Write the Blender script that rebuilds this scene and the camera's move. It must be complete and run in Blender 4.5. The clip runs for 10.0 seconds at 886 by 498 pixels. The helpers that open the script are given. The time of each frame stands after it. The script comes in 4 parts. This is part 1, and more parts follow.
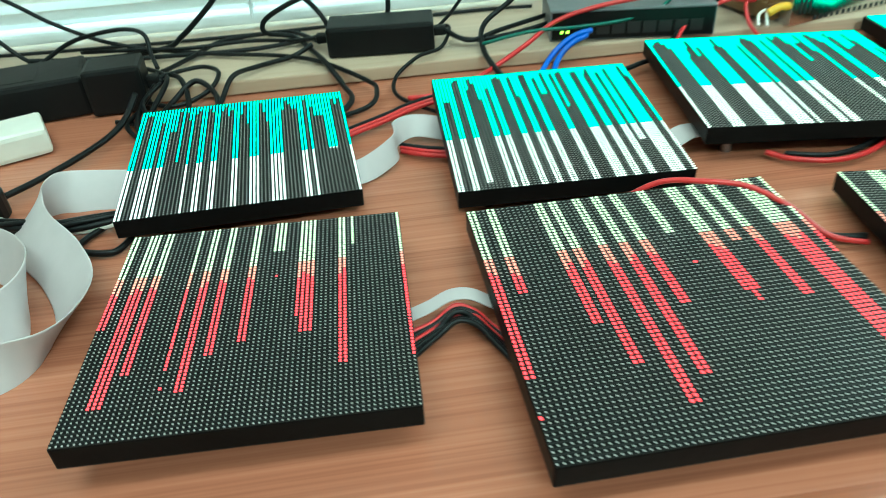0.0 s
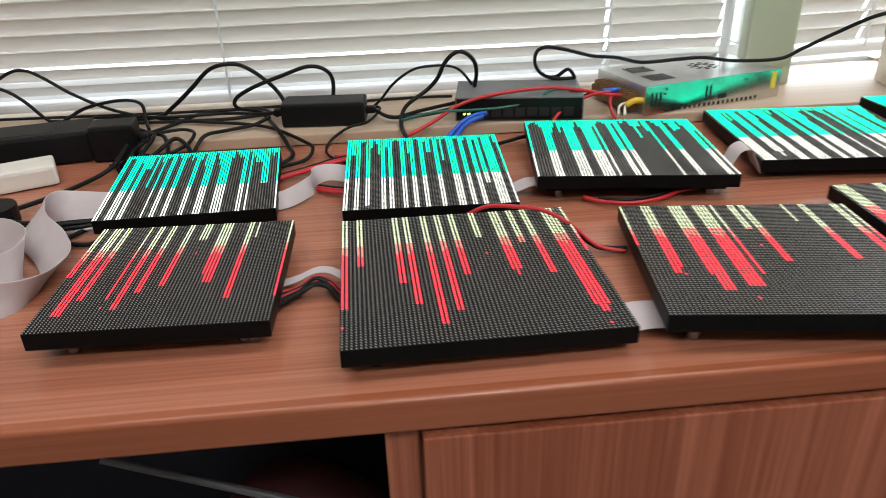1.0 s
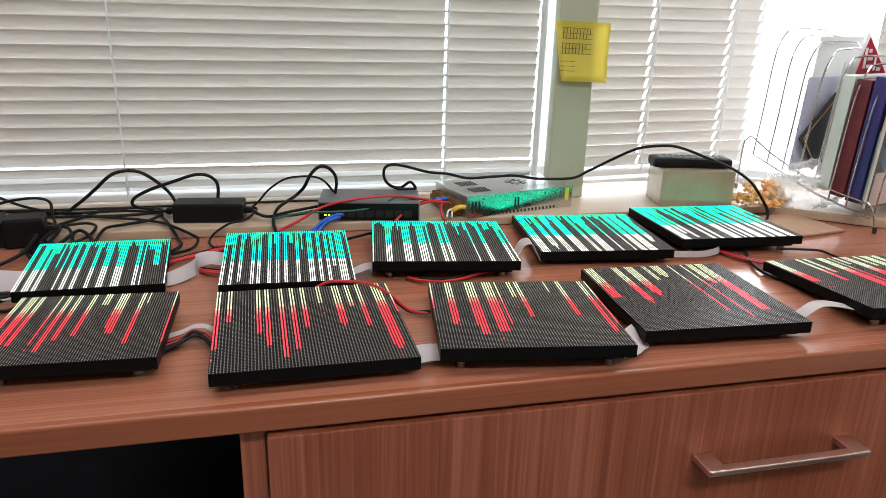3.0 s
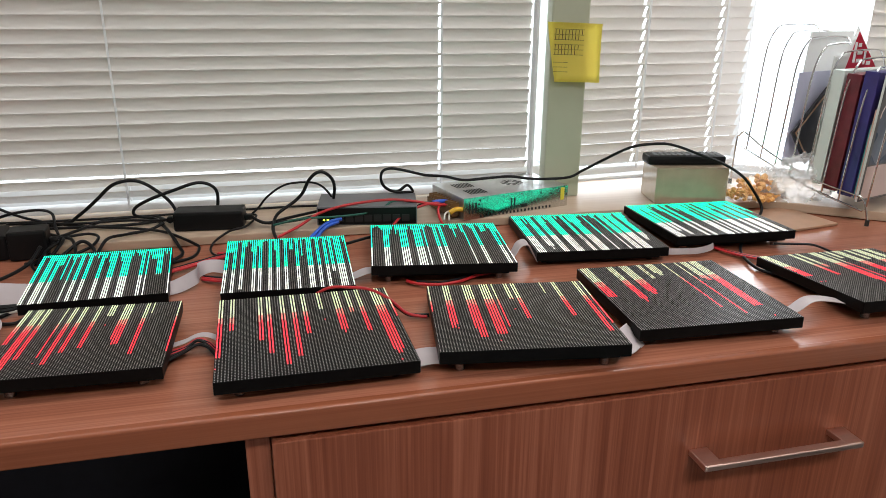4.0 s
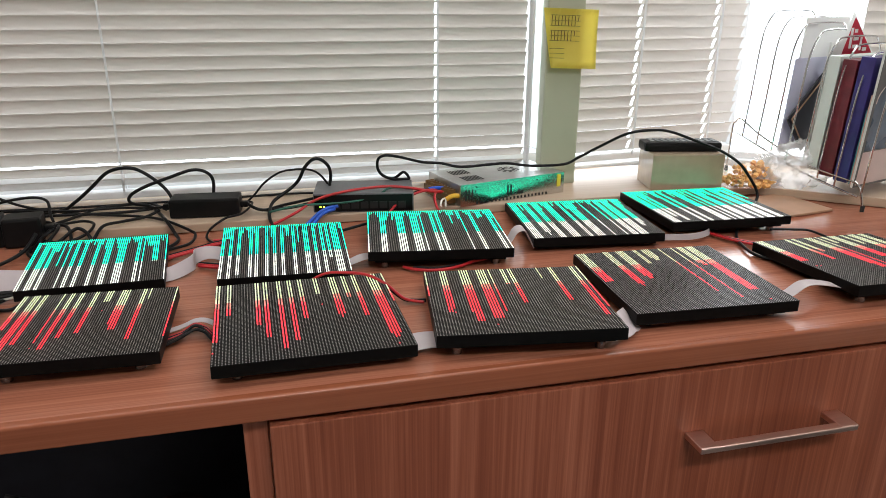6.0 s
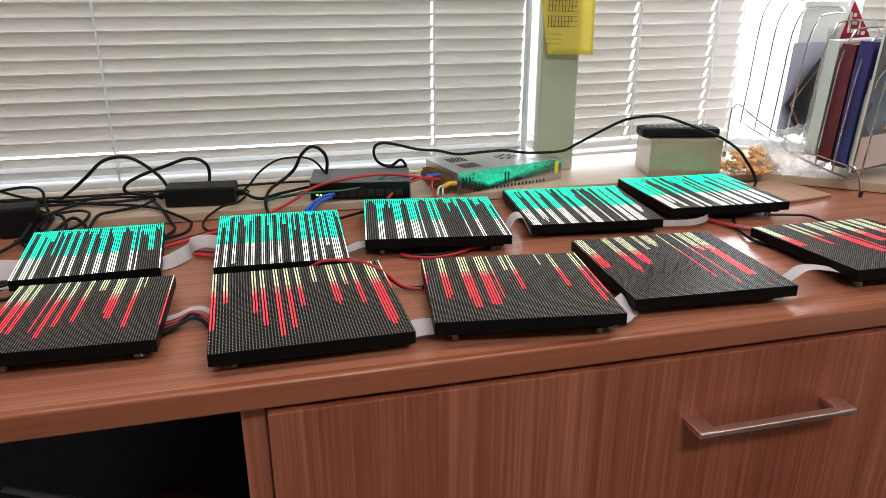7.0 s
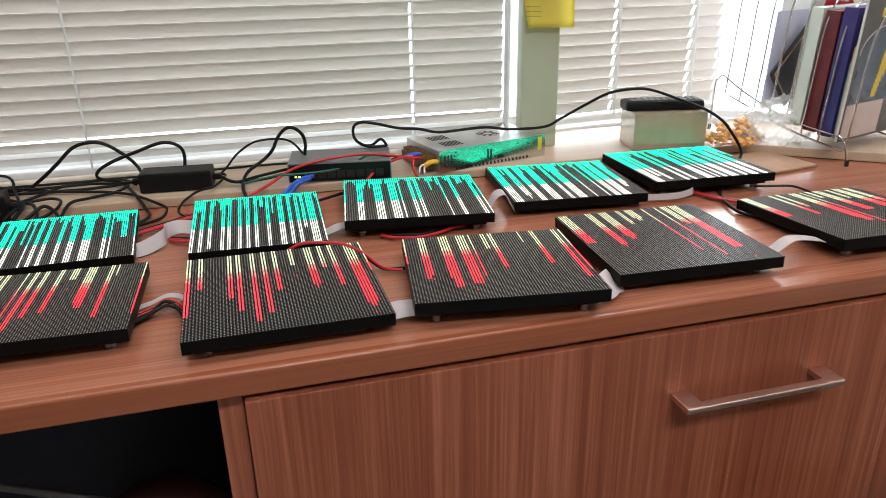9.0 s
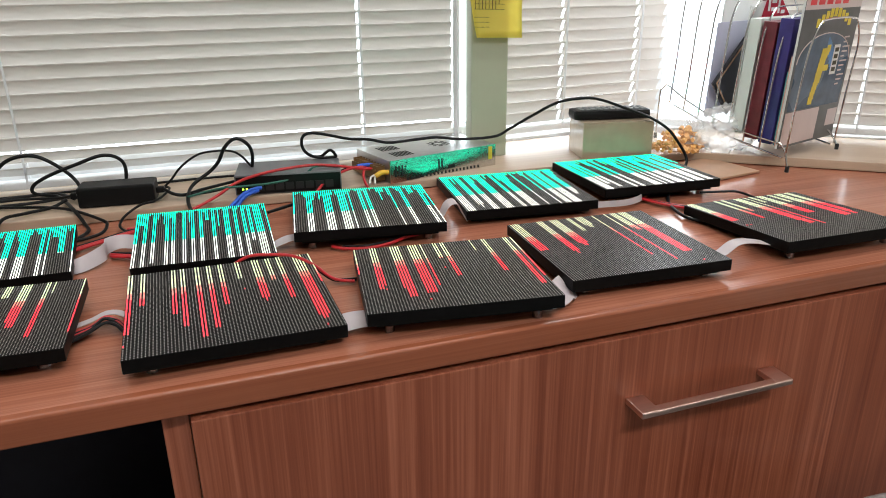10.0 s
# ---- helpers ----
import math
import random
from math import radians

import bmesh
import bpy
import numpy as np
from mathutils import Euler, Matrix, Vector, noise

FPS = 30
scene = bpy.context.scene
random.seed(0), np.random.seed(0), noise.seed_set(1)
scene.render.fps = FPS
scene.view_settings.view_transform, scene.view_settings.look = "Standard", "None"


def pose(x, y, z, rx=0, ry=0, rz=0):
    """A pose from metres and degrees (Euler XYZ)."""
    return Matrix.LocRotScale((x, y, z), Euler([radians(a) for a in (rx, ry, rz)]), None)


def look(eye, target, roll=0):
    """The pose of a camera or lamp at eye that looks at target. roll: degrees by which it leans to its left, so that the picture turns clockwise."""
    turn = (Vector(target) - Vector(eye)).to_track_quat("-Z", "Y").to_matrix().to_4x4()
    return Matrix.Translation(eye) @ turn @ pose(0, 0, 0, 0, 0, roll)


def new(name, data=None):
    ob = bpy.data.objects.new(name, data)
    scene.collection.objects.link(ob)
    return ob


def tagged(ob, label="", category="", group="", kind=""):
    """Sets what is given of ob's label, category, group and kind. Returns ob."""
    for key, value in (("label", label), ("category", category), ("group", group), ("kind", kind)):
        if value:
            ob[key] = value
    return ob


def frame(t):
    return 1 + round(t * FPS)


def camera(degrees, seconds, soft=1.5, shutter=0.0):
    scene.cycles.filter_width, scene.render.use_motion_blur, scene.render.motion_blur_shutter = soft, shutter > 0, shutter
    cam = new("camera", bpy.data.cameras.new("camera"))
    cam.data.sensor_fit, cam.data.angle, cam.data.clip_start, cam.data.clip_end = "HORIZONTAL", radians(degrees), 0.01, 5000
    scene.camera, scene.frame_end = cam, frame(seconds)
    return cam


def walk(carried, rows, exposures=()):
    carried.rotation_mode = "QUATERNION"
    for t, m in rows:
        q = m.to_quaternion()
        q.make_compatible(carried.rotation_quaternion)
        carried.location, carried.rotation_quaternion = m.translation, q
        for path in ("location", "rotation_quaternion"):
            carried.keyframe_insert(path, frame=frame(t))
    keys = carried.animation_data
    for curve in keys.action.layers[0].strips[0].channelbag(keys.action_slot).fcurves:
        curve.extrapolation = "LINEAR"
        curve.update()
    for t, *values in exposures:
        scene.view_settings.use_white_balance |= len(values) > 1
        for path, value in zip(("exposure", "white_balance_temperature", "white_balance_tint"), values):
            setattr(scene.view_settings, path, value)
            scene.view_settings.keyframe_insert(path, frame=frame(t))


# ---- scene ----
cam = camera(64.0, 10.0, soft=0.6, shutter=0.4)
PATH = [
    (0, (-0.0135, -0.0036, 1.014), (0.1398, 1.6181, -0.147), -3.9),
    (0.5, (0.0224, -0.0906, 1.0255), (0.2107, 1.6220, 0.009), -3.15),
    (1, (0.0777, -0.1968, 1.031), (0.2206, 1.5795, 0.122), -2.0),
    (1.5, (0.1067, -0.2852, 1.038), (0.287, 1.5397, 0.24), -1.1),
    (2, (0.1212, -0.3455, 1.046), (0.3746, 1.5073, 0.336), -0.7),
    (2.5, (0.1169, -0.3943, 1.06), (0.4842, 1.4499, 0.377), 0.6),
    (3, (0.1083, -0.4144, 1.087), (0.5549, 1.4268, 0.446), 1.6),
    (4.5, (0.1095, -0.4287, 1.101), (0.5496, 1.4093, 0.447), 0.0),
    (5, (0.1071, -0.4314, 1.099), (0.5583, 1.4062, 0.45), 0.3),
    (5.5, (0.1074, -0.4294, 1.097), (0.56, 1.4039, 0.436), 0.3),
    (7, (0.1089, -0.4256, 1.089), (0.5664, 1.391, 0.388), -0.0),
    (7.5, (0.1093, -0.4226, 1.088), (0.5689, 1.3867, 0.369), -0.2),
    (8, (0.1096, -0.4196, 1.084), (0.5684, 1.3827, 0.348), -0.2),
    (8.5, (0.1144, -0.4142, 1.082), (0.5768, 1.3856, 0.342), -0.4),
    (9, (0.1227, -0.4122, 1.08), (0.6032, 1.3792, 0.33), -1.1),
    (9.5, (0.1325, -0.4145, 1.078), (0.7156, 1.3437, 0.323), -0.9),
    (10, (0.1256, -0.4055, 1.072), (0.7367, 1.3591, 0.356), -0.7),
]
walk(cam, [(t, look(eye, target, roll)) for t, eye, target, roll in PATH],
     exposures=[(0.0, 0.58, 5050, -38), (0.3, 0.34, 5500, -21), (0.6, 0.02, 6050, 0), (1.0, 0.04, 6130, 6), (2.5, 0.0, 6130, 7), (4.5, -0.26, 6230, 9), (5.5, -0.20, 6230, 9), (7.5, -0.12, 6230, 9), (8.5, 0.06, 6210, 8), (9.0, 0.0, 6210, 8), (10.0, -0.02, 6160, 7)])

# ---------------------------------------------------------------- light
world = bpy.data.worlds.new("world")
world.use_nodes = True
scene.world = world
wn = world.node_tree.nodes
sky = wn.new("ShaderNodeTexSky")
sky.sky_type = 'NISHITA'
sky.sun_disc = False
sky.sun_elevation = math.radians(38)
sky.sun_rotation = math.radians(45)
wn["Background"].inputs["Strength"].default_value = 0.15
world.node_tree.links.new(sky.outputs[0], wn["Background"].inputs["Color"])


def lamp(name, kind, energy, colour, matrix, **props):
    data = bpy.data.lights.new(name, kind)
    data.energy, data.color = energy, colour
    for key, value in props.items():
        if key == "size":
            data.size = value
        elif key == "size_y":
            data.shape = 'RECTANGLE'
            data.size_y = value
        elif key == "angle":
            data.angle = value
    ob = new(name, data)
    ob.matrix_world = matrix
    return ob


lamp("sun", 'SUN', 5.0, (1.0, 0.96, 0.90), look((2.95, 3.5, 3.2), (1.02, 0.70, 0.8)), angle=math.radians(0.6))
# added area lamps for daylight in the window openings, outside the blinds
lamp("window_fill", 'AREA', 4.6, (1.0, 0.93, 0.91), look((-0.75, 1.15, 1.35), (-0.75, 0.0, 1.15)), size=1.1, size_y=1.1)
# green tint of this lamp imitates the LED panels' glow on the slats
lamp("window_fill", 'AREA', 3.0, (0.74, 1.0, 0.85), look((0.20, 1.15, 1.35), (0.20, 0.0, 1.15)), size=0.8, size_y=1.1)
lamp("window_fill", 'AREA', 8.5, (0.95, 0.98, 1.0), look((0.87, 1.15, 1.35), (0.85, 0.0, 1.15)), size=0.5, size_y=1.1)
lamp("window_fill", 'AREA', 17.0, (1.0, 0.99, 0.97), look((1.50, 1.05, 1.35), (0.95, 0.35, 1.1)), size=0.9, size_y=1.1)
# unseen area lamps below the ceiling, added to fill the room with light
for px, py, watts in ((-0.7, 0.25, 13.0), (1.3, 0.25, 13.0), (0.5, -1.5, 46.0)):
    lamp("ceiling_fill", 'AREA', watts, (1.0, 0.95, 0.91), look((px, py, 2.62), (px, py, 0.0)), size=1.2, size_y=0.4)

# ---------------------------------------------------------------- materials


def material(name, colour, rough=0.5, metal=0.0, noise=0.0, scale=40.0, bump=0.0, stretch=(1, 1, 1), emit=None, strength=0.0, spec=0.5, coat=0.0):
    m = bpy.data.materials.new(name)
    m.use_nodes = True
    nt = m.node_tree
    b = nt.nodes["Principled BSDF"]
    b.inputs["Base Color"].default_value = (*colour, 1)
    b.inputs["Roughness"].default_value = rough
    b.inputs["Metallic"].default_value = metal
    b.inputs["Specular IOR Level"].default_value = spec
    b.inputs["Coat Weight"].default_value = coat
    if emit:
        b.inputs["Emission Color"].default_value = (*emit, 1)
        b.inputs["Emission Strength"].default_value = strength
    if noise or bump:
        tc = nt.nodes.new("ShaderNodeTexCoord")
        mp = nt.nodes.new("ShaderNodeMapping")
        mp.inputs["Scale"].default_value = stretch
        nz = nt.nodes.new("ShaderNodeTexNoise")
        nz.inputs["Scale"].default_value = scale
        nz.inputs["Detail"].default_value = 6
        nt.links.new(tc.outputs["Object"], mp.inputs[0])
        nt.links.new(mp.outputs[0], nz.inputs["Vector"])
        if noise:
            big = nt.nodes.new("ShaderNodeTexNoise")
            big.inputs["Scale"].default_value = scale / 9
            big.inputs["Detail"].default_value = 3
            nt.links.new(mp.outputs[0], big.inputs["Vector"])
            add = nt.nodes.new("ShaderNodeMath")
            add.operation = 'ADD'
            nt.links.new(nz.outputs["Fac"], add.inputs[0])
            nt.links.new(big.outputs["Fac"], add.inputs[1])
            ramp = nt.nodes.new("ShaderNodeMapRange")
            ramp.inputs["From Min"].default_value = 0.6
            ramp.inputs["From Max"].default_value = 1.4
            nt.links.new(add.outputs[0], ramp.inputs["Value"])
            mix = nt.nodes.new("ShaderNodeMix")
            mix.data_type = 'RGBA'
            mix.inputs["A"].default_value = (*[c * (1 - noise) for c in colour], 1)
            mix.inputs["B"].default_value = (*[min(1, c * (1 + noise)) for c in colour], 1)
            nt.links.new(ramp.outputs[0], mix.inputs["Factor"])
            nt.links.new(mix.outputs["Result"], b.inputs["Base Color"])
            rr = nt.nodes.new("ShaderNodeMapRange")
            rr.inputs["To Min"].default_value = max(0.03, rough - 0.08)
            rr.inputs["To Max"].default_value = min(1, rough + 0.08)
            nt.links.new(big.outputs["Fac"], rr.inputs["Value"])
            nt.links.new(rr.outputs[0], b.inputs["Roughness"])
        if bump:
            bp = nt.nodes.new("ShaderNodeBump")
            bp.inputs["Strength"].default_value = bump
            bp.inputs["Distance"].default_value = 0.001
            nt.links.new(nz.outputs["Fac"], bp.inputs["Height"])
            nt.links.new(bp.outputs[0], b.inputs["Normal"])
    return m


def wood(name, dark, mid, light, along, rough, contrast=1.0, fine_grain=120.0):
    """Laminate with long grain along one axis."""
    m = bpy.data.materials.new(name)
    m.use_nodes = True
    nt = m.node_tree
    b = nt.nodes["Principled BSDF"]
    tc = nt.nodes.new("ShaderNodeTexCoord")
    fac = []
    for fine, detail in ((fine_grain, 5), (18.0, 3), (420.0, 2)):
        mp = nt.nodes.new("ShaderNodeMapping")
        scale = [fine, fine, fine]
        scale[along] = 2.8 if fine > 100 else fine / 42
        mp.inputs["Scale"].default_value = scale
        nz = nt.nodes.new("ShaderNodeTexNoise")
        nz.inputs["Scale"].default_value = 1.0
        nz.inputs["Detail"].default_value = detail
        nz.inputs["Roughness"].default_value = 0.6
        nz.inputs["Distortion"].default_value = 0.25
        nt.links.new(tc.outputs["Object"], mp.inputs[0])
        nt.links.new(mp.outputs[0], nz.inputs["Vector"])
        fac.append(nz.outputs["Fac"])
    a = nt.nodes.new("ShaderNodeMath")
    a.operation = 'MULTIPLY_ADD'
    a.inputs[1].default_value = 1.1
    broad = nt.nodes.new("ShaderNodeMath")
    broad.operation = 'MULTIPLY'
    broad.inputs[1].default_value = 0.85
    nt.links.new(fac[1], broad.inputs[0])
    nt.links.new(fac[0], a.inputs[0])
    nt.links.new(broad.outputs[0], a.inputs[2])
    a2 = nt.nodes.new("ShaderNodeMath")
    a2.operation = 'MULTIPLY_ADD'
    a2.inputs[1].default_value = 0.5
    nt.links.new(fac[2], a2.inputs[0])
    nt.links.new(a.outputs[0], a2.inputs[2])
    mr = nt.nodes.new("ShaderNodeMapRange")
    mr.inputs["From Min"].default_value = 1.225 - 0.40 / contrast
    mr.inputs["From Max"].default_value = 1.225 + 0.40 / contrast
    nt.links.new(a2.outputs[0], mr.inputs["Value"])
    ramp = nt.nodes.new("ShaderNodeValToRGB")
    ramp.color_ramp.elements[0].color = (*dark, 1)
    ramp.color_ramp.elements[1].color = (*light, 1)
    e = ramp.color_ramp.elements.new(0.5)
    e.color = (*mid, 1)
    nt.links.new(mr.outputs[0], ramp.inputs[0])
    nt.links.new(ramp.outputs[0], b.inputs["Base Color"])
    b.inputs["Roughness"].default_value = rough
    bp = nt.nodes.new("ShaderNodeBump")
    bp.inputs["Strength"].default_value = 0.12
    bp.inputs["Distance"].default_value = 0.0006
    nt.links.new(fac[0], bp.inputs["Height"])
    nt.links.new(bp.outputs[0], b.inputs["Normal"])
    return m


def translucent(name, colour, share, rough=0.5):
    m = bpy.data.materials.new(name)
    m.use_nodes = True
    nt = m.node_tree
    b = nt.nodes["Principled BSDF"]
    b.inputs["Base Color"].default_value = (*colour, 1)
    b.inputs["Roughness"].default_value = rough
    t = nt.nodes.new("ShaderNodeBsdfTranslucent")
    t.inputs["Color"].default_value = (*colour, 1)
    mix = nt.nodes.new("ShaderNodeMixShader")
    mix.inputs[0].default_value = share
    nt.links.new(b.outputs[0], mix.inputs[1])
    nt.links.new(t.outputs[0], mix.inputs[2])
    nt.links.new(mix.outputs[0], nt.nodes["Material Output"].inputs["Surface"])
    return m


def clear(name, tint=(1, 1, 1), share=0.12, rough=0.05):
    """Thin film or pane: see-through with a little gloss."""
    m = bpy.data.materials.new(name)
    m.use_nodes = True
    nt = m.node_tree
    b = nt.nodes["Principled BSDF"]
    b.inputs["Base Color"].default_value = (*tint, 1)
    b.inputs["Roughness"].default_value = rough
    t = nt.nodes.new("ShaderNodeBsdfTransparent")
    mix = nt.nodes.new("ShaderNodeMixShader")
    mix.inputs[0].default_value = share
    nt.links.new(t.outputs[0], mix.inputs[1])
    nt.links.new(b.outputs[0], mix.inputs[2])
    nt.links.new(mix.outputs[0], nt.nodes["Material Output"].inputs["Surface"])
    return m


WOOD_TOP = wood("desk_laminate", (0.255, 0.088, 0.050), (0.375, 0.140, 0.082), (0.48, 0.200, 0.122), 0, 0.20, 1.0, 300.0)
WOOD_EDGE = wood("edge_laminate", (0.215, 0.064, 0.030), (0.29, 0.090, 0.042), (0.35, 0.120, 0.061), 0, 0.27, 0.8, 300.0)
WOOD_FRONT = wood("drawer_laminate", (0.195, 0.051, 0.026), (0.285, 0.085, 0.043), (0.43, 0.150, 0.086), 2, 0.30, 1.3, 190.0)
SILL_WOOD = wood("sill_board", (0.40, 0.28, 0.19), (0.48, 0.36, 0.26), (0.56, 0.44, 0.33), 0, 0.42, 0.7)
BLACK = material("black_plastic", (0.007, 0.0068, 0.007), 0.42, spec=0.17, noise=0.2, scale=120, bump=0.1)
HOUSING = material("panel_housing", (0.005, 0.005, 0.005), 0.42, spec=0.08, noise=0.25, scale=160, bump=0.15)
MASK = material("panel_mask", (0.010, 0.0095, 0.009), 0.5, spec=0.25, noise=0.3, scale=250, bump=0.1)
LED_OFF = material("led_unlit", (0.44, 0.415, 0.39), 0.35)
LED_CYAN = material("led_cyan", (0.02, 0.10, 0.08), 0.4, emit=(0.02, 1.0, 0.54), strength=2.7)
LED_WHITE = material("led_white", (0.4, 0.4, 0.38), 0.4, emit=(1.0, 0.96, 0.84), strength=1.75)
LED_PALE = material("led_pale", (0.4, 0.4, 0.3), 0.4, emit=(0.93, 1.0, 0.62), strength=1.15)
LED_PINK = material("led_pink", (0.2, 0.06, 0.05), 0.4, emit=(1.0, 0.32, 0.24), strength=1.6)
LED_RED = material("led_red", (0.10, 0.02, 0.02), 0.4, emit=(1.0, 0.045, 0.065), strength=2.4)
CABLE = material("black_cable", (0.006, 0.006, 0.0065), 0.4, spec=0.2, noise=0.2, scale=200)
RED_WIRE = material("red_wire", (0.45, 0.015, 0.02), 0.38, noise=0.15, scale=200)
GREEN_WIRE = material("green_wire", (0.01, 0.10, 0.07), 0.4, noise=0.15, scale=200)
BLUE_WIRE = material("blue_cable", (0.02, 0.10, 0.55), 0.4, noise=0.15, scale=200)
WHITE_WIRE = material("white_wire", (0.75, 0.73, 0.68), 0.4, noise=0.1, scale=200)
YELLOW_WIRE = material("yellow_tape", (0.75, 0.42, 0.03), 0.5, noise=0.2, scale=200)
RIBBON = material("ribbon_cable", (0.50, 0.435, 0.44), 0.45, noise=0.08, scale=60)
STEEL = material("galvanised_steel", (0.62, 0.62, 0.61), 0.2, metal=1.0, noise=0.12, scale=60, bump=0.05)
ALU = material("perforated_cover", (0.66, 0.66, 0.65), 0.38, metal=1.0, noise=0.1, scale=60)
SLOT = material("dark_slot", (0.01, 0.01, 0.01), 0.7, noise=0.1, scale=90)
FOOT = material("magnet_foot", (0.27, 0.27, 0.28), 0.25, metal=1.0, noise=0.1, scale=90)
BRONZE = material("terminal_block", (0.16, 0.085, 0.03), 0.45, noise=0.2, scale=90)
NICKEL = material("brushed_handle", (0.74, 0.56, 0.49), 0.33, metal=1.0, noise=0.1, scale=30, stretch=(1, 12, 12))
CHROME = material("chrome_wire", (0.66, 0.66, 0.67), 0.14, metal=1.0, noise=0.08, scale=50)
GREY_METAL = material("switch_case", (0.13, 0.132, 0.14), 0.42, noise=0.12, scale=90, bump=0.05)
CARD = material("cardboard", (0.38, 0.29, 0.20), 0.22, noise=0.14, scale=50, spec=0.9)
CARD_SHEET = material("cardboard_sheet", (0.42, 0.25, 0.155), 0.65, noise=0.12, scale=40, bump=0.08)
SLAT = translucent("slat_white", (0.72, 0.68, 0.64), 0.22, 0.28)
FRAME = material("white_frame", (0.78, 0.79, 0.80), 0.4, noise=0.05, scale=20)
PILLAR = material("painted_post", (0.43, 0.44, 0.325), 0.55, noise=0.06, scale=18, bump=0.05)
WALL = material("wall_paint", (0.72, 0.69, 0.63), 0.8, noise=0.05, scale=12, bump=0.1)
CEILING = material("ceiling_tile", (0.80, 0.79, 0.76), 0.85, noise=0.04, scale=25, bump=0.1)
CARPET = material("carpet", (0.10, 0.095, 0.10), 0.95, noise=0.35, scale=300, bump=0.5)
NOTE = translucent("yellow_note", (0.92, 0.80, 0.20), 0.3, 0.7)
INK = material("ink", (0.06, 0.055, 0.03), 0.7, noise=0.2, scale=90)
GLASS = clear("glass", (1, 1, 1), 0.06, 0.02)
BAG_THIN = clear("taut_clear_bag", (0.95, 0.95, 0.95), 0.10, 0.1)
BAG = clear("clear_bag", (0.95, 0.95, 0.95), 0.30, 0.16)
ORANGE = material("orange_caps", (0.86, 0.44, 0.12), 0.4, noise=0.25, scale=60)
PAPER = translucent("white_paper", (0.82, 0.82, 0.80), 0.2, 0.7)
PAPER_LILAC = translucent("pale_lilac_paper", (0.62, 0.62, 0.74), 0.2, 0.7)
BOOK_GREY = material("pale_box", (0.66, 0.71, 0.67), 0.5, noise=0.05, scale=20)
BOOK_RED = material("maroon_cover", (0.14, 0.014, 0.024), 0.4, noise=0.5, scale=60)
BOOK_BLUE = material("indigo_cover", (0.042, 0.03, 0.18), 0.35, noise=0.5, scale=22)
BOOK_DARK_SHADE = material("dark_cover_and_shade", (0.02, 0.02, 0.03), 0.4, noise=0.3, scale=30)
TEAL = material("teal_paper", (0.10, 0.40, 0.45), 0.5, noise=0.2, scale=40)
PINK = material("pink_paper", (0.72, 0.46, 0.38), 0.6, noise=0.12, scale=40)
CRIMSON = material("crimson_card", (0.62, 0.02, 0.06), 0.45, noise=0.1, scale=40)
MAG_BODY = material("magazine_cover", (0.10, 0.105, 0.105), 0.3, noise=0.4, scale=25)
MAG_BLUE = material("magazine_picture", (0.075, 0.115, 0.17), 0.28, noise=0.75, scale=28)
MAG_SKY = material("magazine_sky", (0.10, 0.24, 0.48), 0.28, noise=0.5, scale=45)
MAG_LIGHT = material("magazine_pale", (0.62, 0.52, 0.50), 0.35, noise=0.08, scale=30)
YELLOW = material("yellow_print", (0.75, 0.60, 0.05), 0.4, noise=0.2, scale=40)
RED_PRINT = material("red_print", (0.70, 0.05, 0.06), 0.4, noise=0.1, scale=40)
MAROON_BAG = material("maroon_fabric", (0.055, 0.007, 0.010), 0.8, noise=0.3, scale=60, bump=0.3)
WHITE_PLASTIC = material("white_plastic", (0.72, 0.68, 0.62), 0.4, noise=0.06, scale=60)
GREEN_GLOW = material("status_light", (0.2, 0.5, 0.05), 0.3, emit=(0.55, 1.0, 0.05), strength=4.0)
BIN_GREY = material("bin_rim", (0.27, 0.245, 0.23), 0.55, noise=0.1, scale=60)
RUBBER = material("rubber", (0.015, 0.015, 0.015), 0.7, noise=0.2, scale=120)
KEY_GREY = material("remote_keys", (0.20, 0.21, 0.21), 0.5, noise=0.2, scale=200)
DAYLIGHT = material("daylight_haze", (0.8, 0.85, 0.9), 1.0, emit=(0.93, 0.98, 1.0), strength=3.2)
LIGHT_PANEL = material("ceiling_diffuser", (0.9, 0.9, 0.88), 0.5, emit=(1.0, 0.9, 0.8), strength=3.0)

# ---------------------------------------------------------------- helpers
R = random.Random(7)


def box(bm, x0, x1, y0, y1, z0, z1, bevel=0.0, turn=None):
    made = bmesh.ops.create_cube(bm, size=1.0)["verts"]
    for v in made:
        v.co = Vector(((x0 + x1) / 2 + v.co.x * (x1 - x0), (y0 + y1) / 2 + v.co.y * (y1 - y0), (z0 + z1) / 2 + v.co.z * (z1 - z0)))
    if bevel:
        edges = list({e for v in made for e in v.link_edges})
        got = bmesh.ops.bevel(bm, geom=edges, offset=bevel, segments=2, profile=0.6, affect='EDGES')
        made = list({v for f in got["faces"] for v in f.verts})
    if turn is not None:
        for v in made:
            v.co = turn @ v.co
    return made


def rod(bm, a, b, r, sides=12, r2=None):
    a, b = Vector(a), Vector(b)
    m = Matrix.Translation((a + b) / 2) @ (b - a).to_track_quat('Z', 'Y').to_matrix().to_4x4()
    return bmesh.ops.create_cone(bm, cap_ends=True, segments=sides, radius1=r, radius2=r if r2 is None else r2, depth=(b - a).length, matrix=m)["verts"]


